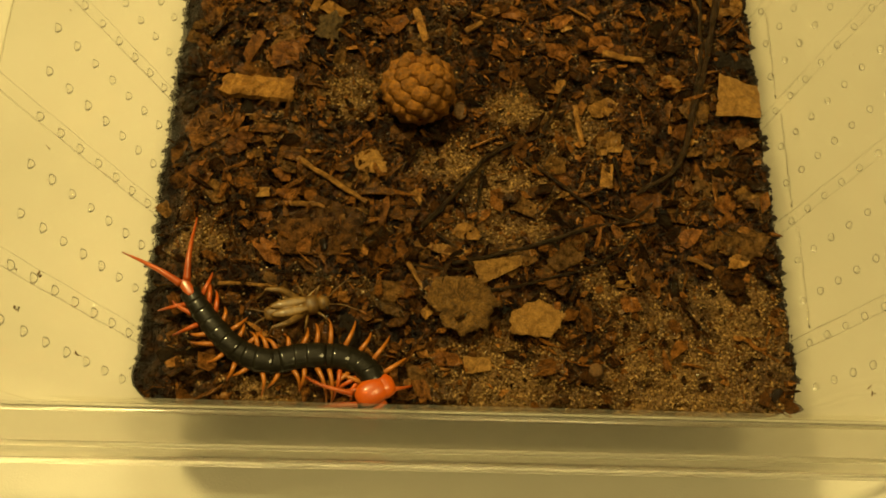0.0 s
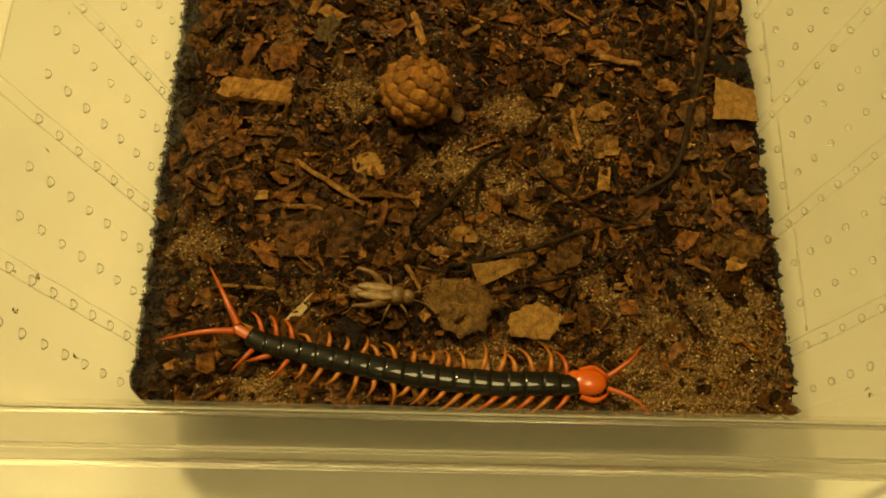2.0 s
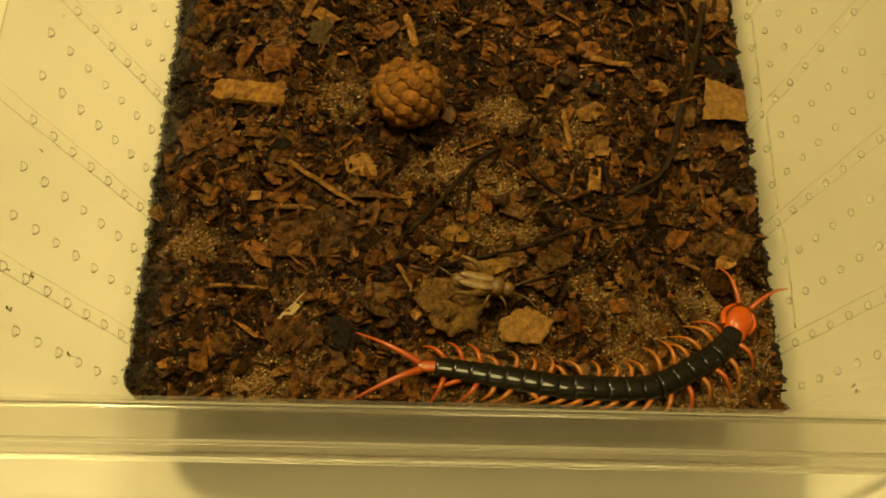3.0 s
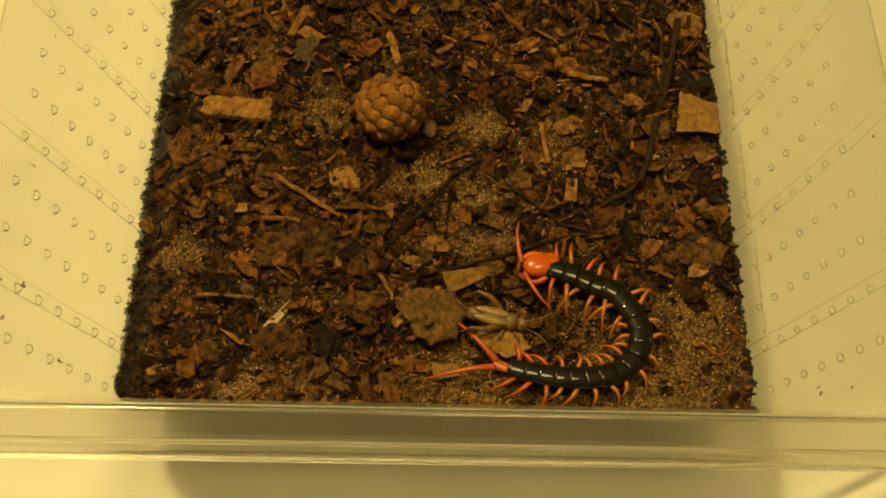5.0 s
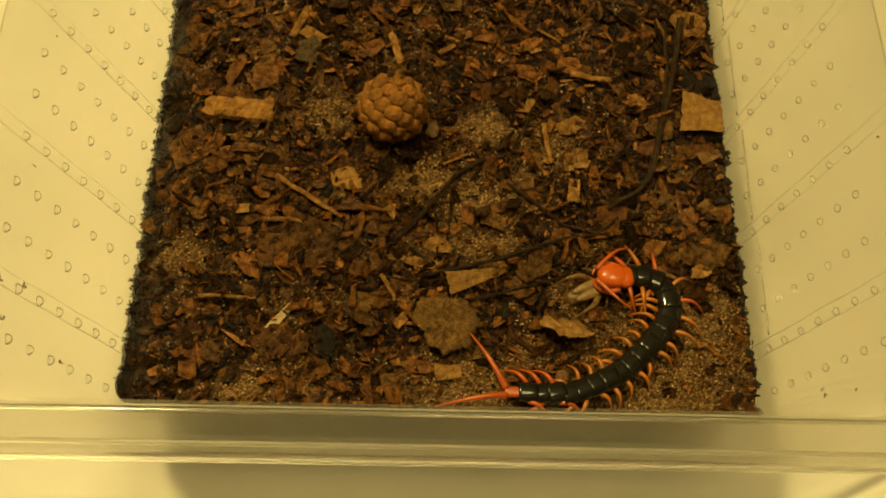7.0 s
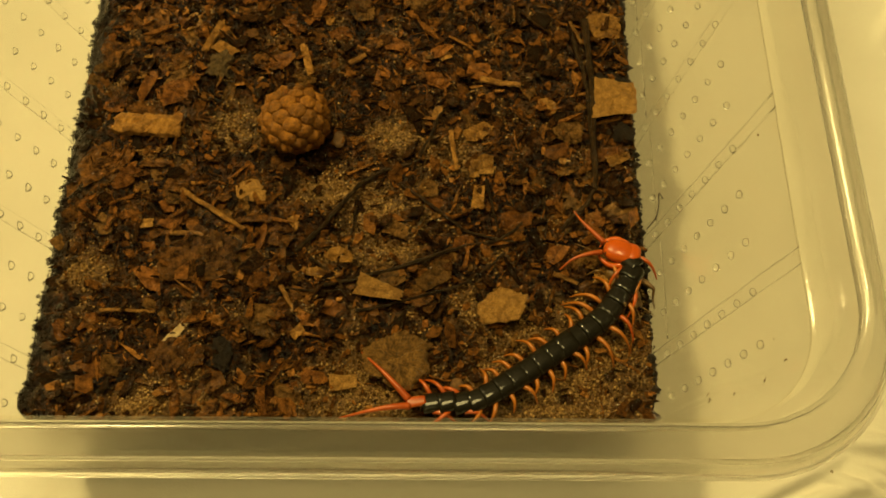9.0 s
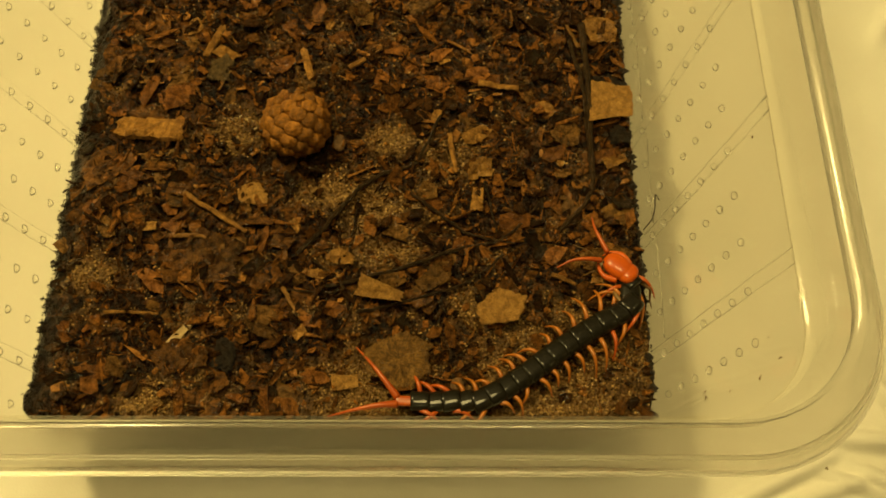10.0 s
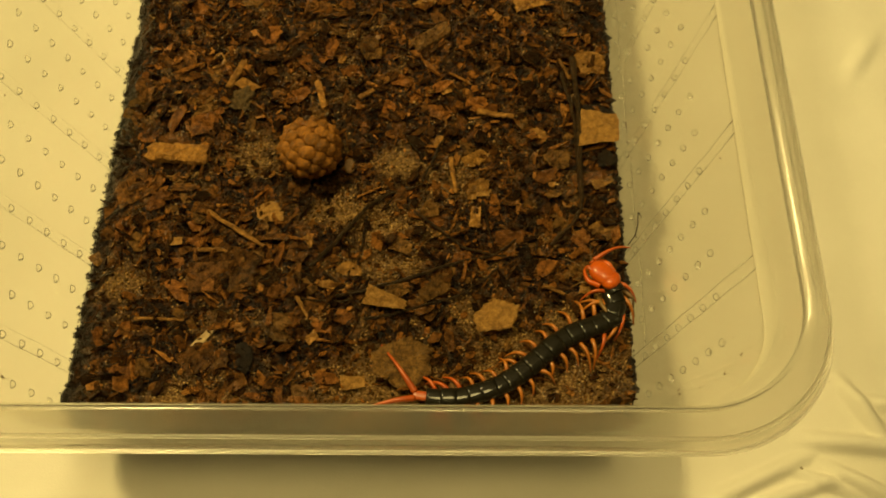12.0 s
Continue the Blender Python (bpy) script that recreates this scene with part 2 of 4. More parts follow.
def fold_height(x, y):
    z = 0.0016 * noise.noise(Vector((x * 14, y * 14, 3.1))) + 0.0005 * noise.noise(Vector((x * 60, y * 60, 9)))
    for (ax, ay), (bx, by), h, w in FOLDS:
        d = Vector((bx - ax, by - ay))
        u = min(1, max(0, ((x - ax) * d.x + (y - ay) * d.y) / d.length_squared))
        r = math.hypot(x - ax - u * d.x, y - ay - u * d.y)
        z += h * math.exp(-(r / w) ** 2) * math.sin(math.pi * (0.08 + 0.84 * u))
    inside = max(abs(x) - 0.115, abs(y - 0.14) - 0.16)
    return z * min(1, max(0, inside / 0.012)) if inside < 0.012 else z


def table():
    root = empty("table", pose(0, 0.1, -0.80), "table under a white wrinkled cloth, the plastic tub standing on it", "table")
    bm = bmesh.new()
    bmesh.ops.create_cube(bm, size=1)
    for v in bm.verts:
        v.co = Vector((v.co.x * 1.5, v.co.y * 1.3, 0.73 + v.co.z * 0.03))
    bmesh.ops.bevel(bm, geom=bm.edges[:], offset=0.004, segments=2, affect="EDGES")
    part("tabletop", bm, LEAF["bark"], root)
    for sx in (-1, 1):
        for sy in (-1, 1):
            bm = tube(bmesh.new(), [(sx * 0.66, sy * 0.56, 0), (sx * 0.66, sy * 0.56, 0.72)], [0.025, 0.03], 10)
            part("leg", bm, LEAF["bark"], root)
    bm = bmesh.new()
    xs = np.concatenate([np.linspace(-0.76, -0.32, 12), np.linspace(-0.3, 0.12, 90), np.linspace(0.1212, 0.25, 110), np.linspace(0.256, 0.3, 8), np.linspace(0.32, 0.76, 12)])
    ys = np.concatenate([np.linspace(-0.56, -0.17, 10), np.linspace(-0.16, -0.034, 24), np.linspace(-0.030, 0.05, 70), np.linspace(0.054, 0.40, 90), np.linspace(0.42, 0.76, 9)])
    rows = [[bm.verts.new((x, y, TABLE_Z + fold_height(x, y))) for x in xs] for y in ys]
    for a, b in zip(rows, rows[1:]):
        for k in range(len(xs) - 1):
            bm.faces.new((a[k], a[k + 1], b[k + 1], b[k]))
    ob = thing("tablecloth", bm, CLOTH, "white wrinkled cloth with a few dark specks, lying on the table", "tablecloth")
    sol = ob.modifiers.new("thickness", "SOLIDIFY")
    sol.thickness, sol.offset = 0.001, -1


table()

BACK = 0.275


def outline(half, front, back, radius, n=10):
    """Points of a rounded rectangle, counter-clockwise."""
    pts = []
    for cx, cy, a0 in ((half - radius, front + radius, -90), (half - radius, back - radius, 0),
                       (-half + radius, back - radius, 90), (-half + radius, front + radius, 180)):
        for k in range(n + 1):
            a = radians(a0 + 90 * k / n)
            pts.append((cx + radius * math.cos(a), cy + radius * math.sin(a)))
    return pts


# inner face from the floor up to the lip, then the lip's outer skirt: z, half width, front, corner radius
PROFILE = [(-0.0485, 0.0840, 0.0120, 0.010), (-0.0470, 0.0872, 0.0080, 0.012), (0.0, 0.1030, -0.0006, 0.014), (0.020, 0.1098, -0.0050, 0.017),
           (0.045, 0.1182, -0.0105, 0.021), (0.066, 0.1252, -0.0145, 0.025), (0.0679, 0.1258, -0.0152, 0.026), (0.06800, 0.12605, -0.0154, 0.026), (0.06815, 0.12642, -0.0156, 0.0265), (0.06835, 0.12684, -0.0158, 0.0265),
           (0.06857, 0.12728, -0.0160, 0.027), (0.06882, 0.12772, -0.0163, 0.027), (0.0694, 0.1283, -0.0167, 0.0275), (0.0708, 0.1294, -0.0172, 0.028), (0.0780, 0.1345, -0.0188, 0.031),
           (0.0801, 0.1358, -0.0196, 0.033), (0.08045, 0.1364, -0.0201, 0.0335), (0.08065, 0.1369, -0.0205, 0.034), (0.08074, 0.1374, -0.0210, 0.034), (0.08070, 0.1379, -0.0215, 0.0345),
           (0.0804, 0.1385, -0.0221, 0.035), (0.0790, 0.1412, -0.0262, 0.037), (0.0778, 0.1421, -0.0280, 0.038), (0.0760, 0.1425, -0.0296, 0.038), (0.0740, 0.1427, -0.0305, 0.038)]


def dimple_mesh(crescent):
    """A small pressed bump, longer along the wall than it is tall; a crescent rises at one side only."""
    bm = blob(bmesh.new(), (0, 0, 0), (0.00105, 0.0014, 0.0009), 8, 14)
    for v in bm.verts if crescent else ():
        v.co.x += 0.00024 * (1 - (v.co.y / 0.0014) ** 2) + 0.55 * max(0.0, v.co.z)
        v.co.z *= 0.22 + 0.78 * min(1.0, max(0.0, 0.45 + v.co.x / 0.0012))
    return bm


def tub():
    root = empty("plastic_tub", pose(0, 0, TABLE_Z), "clear plastic tub with dimpled ribbed sides, standing on white cloth", "tub")
    bm = bmesh.new()
    t = 0.0011

    def loop(z, half, front, radius):
        return [bm.verts.new((x, y, z - TABLE_Z)) for x, y in outline(half, front, BACK - front, radius)]

    outs = []
    for i, (z, half, front, radius) in enumerate(PROFILE):
        a, b = PROFILE[max(i - 1, 0)], PROFILE[min(i + 1, len(PROFILE) - 1)]
        dz, dh = b[0] - a[0], b[1] - a[1]
        ln = math.hypot(dz, dh)
        oz, oh = (-t, t * 0.5) if i == 0 else (-t * dh / ln, t * dz / ln)
        outs.append((z + oz, half + oh, front - oh, max(0.002, radius + oh)))

    def skin(rows, closed_floor):
        rows = list(rows)
        inner, outer = [loop(*PROFILE[i]) for i in rows], [loop(*outs[i]) for i in rows]
        n = len(inner[0])
        for shell in (inner, outer):
            for a, b in zip(shell, shell[1:]):
                for k in range(n):
                    bm.faces.new((a[k], a[(k + 1) % n], b[(k + 1) % n], b[k]))
        if closed_floor:
            bm.faces.new(inner[0])
            bm.faces.new(outer[0][::-1])
        for a, b in ((inner[-1], outer[-1]),) + (() if closed_floor else ((inner[0], outer[0]),)):
            for k in range(n):
                bm.faces.new((a[k], a[(k + 1) % n], b[(k + 1) % n], b[k]))

    crease = 14
    skin(range(0, crease + 1), True)
    part("shell", bm, SHEET, root)
    bm = bmesh.new()
    skin(range(crease, len(PROFILE)), False)
    part("lip", bm, LIP, root, "thick rolled clear lip").visible_shadow = False
    # solid rounded beads: the skirt's lower edge and the shoulder outside the ridge
    for half, front, radius, z, r in ((0.1425, -0.0303, 0.038, 0.0740, 0.0008), (0.1414, -0.0276, 0.037, 0.0780, 0.0006)):
        ring = [Vector((x, y, z - TABLE_Z)) for x, y in outline(half, front, BACK - front, radius, 16)]
        n = len(ring)
        bm = bmesh.new()
        rows = []
        for k, p in enumerate(ring):
            d = (ring[(k + 1) % n] - ring[k - 1]).normalized()
            out = Vector((d.y, -d.x, 0))
            rows.append([bm.verts.new(p + r * (math.cos(math.tau * q / 10) * out + math.sin(math.tau * q / 10) * Vector((0, 0, 1)))) for q in range(10)])
        for k in range(n):
            a, b = rows[k], rows[(k + 1) % n]
            for q in range(10):
                bm.faces.new((a[q], b[q], b[(q + 1) % 10], a[(q + 1) % 10]))
        bead = part("lip_bead", bm, BEAD, root)
        bead.visible_shadow = False

    # the side walls' slope, along which panels, ribs and dimples sit: s runs up the slope
    lean = math.atan2(0.1252 - 0.1030, 0.066)

    def on_wall(side, y, s, proud=0.0):
        return Vector((side * (0.1030 + s * math.sin(lean) - proud * math.cos(lean)), y, s * math.cos(lean) + proud * math.sin(lean) - TABLE_Z))

    # each side: where a column stands at the soil, how columns are spaced, first row, row spacing, tilt of the columns and its growth, columns with a rib
    sides = ((-1, 0.0652, 0.0144, 0.0003, 0.0091, 0.0, 0.0), (1, 0.0636, 0.0136, 0.0062, 0.00765, 0.145, 2.2))
    for side, y0, pitch, s0, rise, tilt, more in sides:
        def at(c, s):
            y = y0 + pitch * c
            return y + s * (tilt + more * (y - 0.064))

        first, rib_ends = None, []
        for c in range(-4, 14):
            if not 0.006 < y0 + pitch * c < BACK - 0.012:
                continue
            for r in range(7):
                s = s0 + rise * r
                p = on_wall(side, at(c, s), s, 0.0003)
                if first is None:
                    first = part("dimple", dimple_mesh(side < 0), DIMPLE_LEFT if side < 0 else DIMPLE, root)
                    d = first
                else:
                    d = new("dimple", first.data)
                    d.parent = root
                k = 0.92 + 0.16 * hash01(c * 11 + r, 40 + side)
                size = (0.92 * k, 1.12 * k, 1.25, 1) if side < 0 else (0.90 * k, 0.92 * k, 1.15, 1)
                d.matrix_basis = Matrix.Translation(p) @ pose(0, 0, 0, 0, side * (math.degrees(lean) - 90), 0) @ pose(0, 0, 0, 0, 0, -side * 14 + 16 * hash01(c + 30, r) - 8) @ Matrix.Diagonal(size)
                d.visible_shadow = False
        for c in range(-3, 13, 3):
            y = y0 + pitch * c
            if not 0.0 < y < BACK - 0.02:
                continue
            # a rib: a slightly raised band, of which the two rounded shoulders show
            bm = bmesh.new()
            for u, r in ((-1, 0.00024), (1, 0.00024 if side > 0 else 0.00012)):
                line = []
                for k in range(25):
                    s = -0.010 + 0.0828 * k / 24
                    line.append(on_wall(side, at(c, s) + 0.0011 + u * 0.0023 + 0.00012 * math.sin(0.9 * k + c), s, 0.0001))
                tube(bm, line, [r * (0.7 + 0.5 * hash01(k, c + 50)) for k in range(25)], 8)
            part("rib", bm, RIB, root).visible_shadow = False
            rib_ends.append(c)
        # the panels' lower edge, a low rounded step between two ribs
        for c in rib_ends:
            line = []
            for k in range(17):
                u = (k + 0.5) / 17
                s = s0 + 0.0006 + 0.0014 * u - (0.0 if side > 0 else 0.0035)
                y = at(c, s) + 0.0035 + u * (3 * pitch - 0.0045)
                if y < BACK - 0.014:
                    line.append(on_wall(side, y, s + 0.0002 * math.sin(k * 1.7 + c), 0.0))
            if len(line) > 4 and side > 0:
                part("seam", tube(bmesh.new(), line, [0.00030] * len(line), 8), SEAM, root).visible_shadow = False


tub()

SANDY = [(66, 9, 42), (86, 28, 27), (11, 76, 19), (-5, 86, 12), (-43, 110, 14), (-86, 56, 11), (14, 60, 13), (36, 100, 14), (16, 106, 12), (-60, 6, 15), (12, 8, 27), (-40, 15, 10), (45, 40, 10)]


def sandy(x, y):
    v = 0.0
    for cx, cy, r in SANDY:
        d = math.hypot(x * 1000 - cx, (y * 1000 - cy) * 1.2) / r
        v = max(v, 1.15 - d)
    v += 0.5 * noise.noise(Vector((x * 90, y * 90, 5))) + 0.35 * noise.noise(Vector((x * 300, y * 300, 8)))
    return min(1.0, max(0.0, v))


def edge_strip(x, y):
    """The uneven strip along one wall where the soil is coloured near black and kept bare."""
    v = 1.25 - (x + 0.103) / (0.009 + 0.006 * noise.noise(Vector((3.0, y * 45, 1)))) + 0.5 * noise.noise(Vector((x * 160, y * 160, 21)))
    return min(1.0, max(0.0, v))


def ground(x, y):
    z = 0.0018 * noise.noise(Vector((x * 38, y * 38, 1.7))) + 0.0019 * noise.noise(Vector((x * 120, y * 120, 4)))
    z += 0.0009 * noise.noise(Vector((x * 330, y * 330, 7))) + 0.0005 * abs(noise.noise(Vector((x * 800, y * 800, 2))))
    z -= (0.0058 if x > 0 else 0.0078) * max(0, noise.noise(Vector((x * 150, y * 150, 12))) - 0.12)
    edge = max(0.0, 1 - (x + 0.103) / 0.018)
    return z - 0.0105 * edge * edge * min(1, max(0, y + 0.004) / 0.02) - 0.0012


def soil():
    nx, ny = 320, 420
    bm = bmesh.new()
    # per-vertex weights: sandy patches, and the darker strip along one wall
    layer, damp = bm.verts.layers.float.new("sand"), bm.verts.layers.float.new("dark_strip")
    y0, y1, rad = 0.0006, BACK - 0.002, 0.013
    rows = []
    for j in range(ny):
        y = y0 + (y1 - y0) * j / (ny - 1)
        cut = 0.0
        for d in (y - y0, y1 - y):
            if d < rad:
                cut = rad - math.sqrt(max(0, rad * rad - (rad - d) ** 2))
        half = 0.1020 - cut
        row = []
        for i in range(nx):
            u = -1 + 2 * i / (nx - 1)
            x = u * (half + (0.0011 * noise.noise(Vector((u * 3, y * 170, 2))) + 0.0003 * noise.noise(Vector((u * 3, y * 500, 2)))) * abs(u))
            v = bm.verts.new((x, y, ground(x, y)))
            v[layer] = sandy(x, y)
            v[damp] = edge_strip(x, y)
            row.append(v)
        rows.append(row)
    for a, b in zip(rows, rows[1:]):
        for i in range(nx - 1):
            bm.faces.new((a[i], a[i + 1], b[i + 1], b[i]))
    rim = [r[0] for r in rows[::-1]] + rows[0][1:-1] + [r[-1] for r in rows] + rows[-1][1:-1][::-1]
    base = [bm.verts.new((v.co.x * 0.855, 0.137 + (v.co.y - 0.137) * 0.94, -0.046)) for v in rim]
    n = len(rim)
    for k in range(n):
        bm.faces.new((rim[k], base[k], base[(k + 1) % n], rim[(k + 1) % n]))
    bm.faces.new(base)
    thing("ground", bm, SOIL, "dark damp forest soil with sandy patches filling the tub", "soil", kind="structure")


soil()


def loose_litter():
    """Uncountable small flakes, needles and grains on the soil."""
    rng = random.Random(4)
    verts, faces = [], []

    def flake(cx, cy, ln, wd, ang, tilt, thick, k):
        base = len(verts)
        n = rng.choice((4, 5, 5, 6, 7))
        rot = Euler((rng.uniform(-tilt, tilt), rng.uniform(-tilt, tilt), ang)).to_matrix()
        c = Vector((cx, cy, ground(cx, cy) + thick * 0.5 + k))
        ring = [Vector((ln * math.cos(a) * rng.uniform(0.55, 1.2), wd * math.sin(a) * rng.uniform(0.55, 1.2), rng.uniform(-0.12, 0.12) * ln))
                for a in (2 * math.pi * (q + rng.uniform(-0.25, 0.25)) / n for q in range(n))]
        for h in (thick, -thick):
            for p in ring:
                q = c + rot @ (p + Vector((0, 0, h + rng.uniform(-0.25, 0.25) * thick)))
                verts.append((max(-0.1022, min(0.1022, q.x)), max(0.0006, q.y), q.z))
        faces.append(tuple(range(base, base + n)))
        faces.append(tuple(range(base + 2 * n - 1, base + n - 1, -1)))
        for q in range(n):
            r = (q + 1) % n
            faces.append((base + q, base + n + q, base + n + r, base + r))

    for name, material, count, biggest in (("dark_leaf_litter", "litter_dark", 3600, 0.0050), ("brown_leaf_litter", "litter_mid", 3000, 0.0042), ("tan_leaf_litter", "litter_tan", 800, 0.0030)):
        made = 0
        while made < count:
            x, y = rng.uniform(-0.101, 0.101), rng.uniform(0.001, BACK - 0.004)
            if rng.random() < 0.88 * sandy(x, y) or (y > 0.22 and rng.random() < 0.5):
                continue
            if rng.random() < (edge_strip(x, y) if material == "litter_dark" else max(0, 1.5 - (x + 0.103) / 0.02)):
                continue
            made += 1
            size = min(0.0008 * math.exp(rng.gauss(0.38, 0.62)), biggest)
            long = rng.random() < 0.28
            flake(x, y, size * (2.0 if long else 1.15), size * (0.30 if long else 0.75), rng.uniform(0, 6.3), 0.85 if x < 0 else 0.70, 0.00010 + size * 0.05, size * rng.uniform(0.1, 0.6))
        me = bpy.data.meshes.new(name)
        me.from_pydata(verts, [], faces)
        me.materials.append(LEAF[material])
        tagged(new(name, me), "countless small brown bark and leaf bits on the soil", "leaf litter", kind="stuff")
        verts.clear()
        faces.clear()

    verts, faces = [], []
    made = 0
    while made < 15000:
        x, y = rng.uniform(-0.1015, 0.1015), rng.uniform(0.001, 0.23)
        if rng.random() > sandy(x, y) + 0.02 - edge_strip(x, y):
            continue
        made += 1
        r = min(0.00058, 0.00030 * math.exp(rng.gauss(0.05, 0.45)))
        c = Vector((x, y, ground(x, y) + r * 0.4))
        base = len(verts)
        rot = Euler((rng.uniform(0, 6), rng.uniform(0, 6), rng.uniform(0, 6))).to_matrix()
        for d in ((1, 0, 0), (-1, 0, 0), (0, 1, 0), (0, -1, 0), (0, 0, 1), (0, 0, -1)):
            verts.append(tuple(c + rot @ (Vector(d) * r * rng.uniform(0.7, 1.3))))
        for a, b, q in ((0, 2, 4), (2, 1, 4), (1, 3, 4), (3, 0, 4), (2, 0, 5), (1, 2, 5), (3, 1, 5), (0, 3, 5)):
            faces.append((base + a, base + b, base + q))
    me = bpy.data.meshes.new("sand")
    me.from_pydata(verts, [], faces)
    me.polygons.foreach_set("use_smooth", [True] * len(me.polygons))
    me.materials.append(LEAF["grain"])
    tagged(new("sand", me), "glistening grey sand grains on the damp soil", "sand", kind="stuff")

    # fine roots and fibres lying about
    bm = bmesh.new()
    for k in range(520):
        x, y = rng.uniform(-0.098, 0.098), rng.uniform(0.004, 0.23)
        a, bow = rng.uniform(0, 6.3), rng.uniform(-0.9, 0.9)
        ln = 0.001 * math.exp(rng.gauss(2.0, 0.45))
        pts = []
        for q in range(6):
            px, py = x + ln * q / 5 * math.cos(a), y + ln * q / 5 * math.sin(a)
            a += bow / 5 + rng.uniform(-0.15, 0.15)
            px, py = max(-0.1, min(0.1, px)), max(0.003, py)
            pts.append((px, py, ground(px, py) + 0.0006 + 0.0006 * math.sin(q)))
        r = rng.uniform(0.00010, 0.00028)
        tube(bm, pts, [r * (1 - 0.09 * q) for q in range(6)], 4)
    thing("fine_roots", bm, LEAF["litter_mid"], "fine brown root fibres strewn over the soil", "roots", kind="stuff")

    # crumbs that cling along the soil's edge
    verts, faces = [], []
    for side in (-1, 1):
        for k in range(420):
            y = rng.uniform(0.012, 0.26)
            x = side * (0.1020 + rng.uniform(-0.0006, 0.0006))
            r = 0.0004 * math.exp(rng.gauss(0.1, 0.5)) * (2.6 if k % 40 == 0 else 1.7 if k % 17 == 0 else 1)
            c = Vector((x - side * r * 0.3, y, ground(side * 0.1015, y) + rng.uniform(-0.0004, 0.0008) + r * 0.3))
            base = len(verts)
            for d in ((1, 0, 0), (-1, 0, 0), (0, 1, 0), (0, -1, 0), (0, 0, 1), (0, 0, -1)):
                verts.append(tuple(c + Vector(d) * r * rng.uniform(0.6, 1.4)))
            for a, b, q in ((0, 2, 4), (2, 1, 4), (1, 3, 4), (3, 0, 4), (2, 0, 5), (1, 2, 5), (3, 1, 5), (0, 3, 5)):
                faces.append((base + a, base + b, base + q))
    me = bpy.data.meshes.new("soil_crumbs")
    me.from_pydata(verts, [], faces)
    me.materials.append(LEAF["soil"])
    tagged(new("soil_crumbs", me), "black soil crumbs clinging along the tub wall", "soil", kind="stuff")


loose_litter()


def wall_dirt():
    """Specks of soil that stick to the tub's sides: side, place along the wall, height along the slope, size, in millimetres."""
    rng = random.Random(12)
    lean = math.atan2(0.1252 - 0.1030, 0.066)
    bm = bmesh.new()
    for side, y, s, r in ((-1, 24, 43.5, 1.5), (-1, 8, 22, 1.6), (-1, 12.5, 49, 1.5), (-1, 59, 49, 1.0), (-1, 103, 50.6, 0.7), (-1, 22, 52, 0.8), (-1, 50, 47, 0.5),
                          (1, 3.4, 29, 0.8), (1, 1.5, 30.5, 1.1), (1, -0.5, 43, 0.8), (1, -1, 57, 1.2), (1, 2, 65, 0.8), (1, 10, 58, 0.5), (1, 69, 64, 0.8), (1, 106, 42, 0.7), (1, 40, 60, 0.5), (1, 90, 58, 0.5)):
        for k in range(6):
            ds, dy = rng.gauss(0, 0.42) * r, rng.gauss(0, 0.28) * r
            q = (s + ds) / 1000
            size = r * rng.uniform(0.12, 0.38) / 1000
            yy = (y + dy) / 1000
            inset = 0.0002 + (0.010 - yy) * 0.30 if yy < 0.010 else 0.0002
            c = Vector((side * (0.1030 + q * math.sin(lean) - inset), yy, q * math.cos(lean)))
            blob(bm, c, (size * 0.35, size, size * 1.2), 4, 6)
    thing("wall_dirt", bm, LEAF["dusty"], "specks of dark dirt stuck to the clear tub walls", "dirt", kind="stuff")


wall_dirt()


def table_specks():
    rng = random.Random(3)
    bm = bmesh.new()
    for x, y, r in ((216, 158, 0.7), (201, 159.5, 0.6), (200, 79.4, 0.9), (213, 72, 0.7), (159, 8.7, 0.7), (161.4, 5.8, 0.5), (184, 28, 0.5), (6.6, -7, 0.4), (-120, 4, 0.4), (-60, -9, 0.4), (225, 120, 0.5), (190, -5, 0.4)):
        z = TABLE_Z + fold_height(x / 1000, y / 1000) + 0.0001
        for k in range(4):
            s = r * rng.uniform(0.25, 0.55) / 1000
            blob(bm, Vector((x / 1000 + rng.gauss(0, 0.35) * r / 1000, y / 1000 + rng.gauss(0, 0.35) * r / 1000, z)), (s, s * rng.uniform(0.6, 1.2), s * 0.5), 4, 6)
    thing("crumbs", bm, LEAF["dark"], "tiny dark soil crumbs on the white cloth", "crumbs", kind="stuff")


table_specks()


# ---- things on the soil (places and sizes in millimetres) ----
COUNT = [0]
LEAF_TEXT = {
    "tan": "dry tan leaf scrap with torn edges lying on dark soil",
    "pale": "pale dry leaf piece lying flat on the soil",
    "brown": "dark brown decaying leaf piece pressed on the soil",
    "rust": "rusty brown leaf flake among the litter",
    "bark": "grey-brown bark flake lying among litter",
    "wood": "light splinter of wood on the soil",
    "bleached": "bleached pale leaf scrap curling on the soil",
}


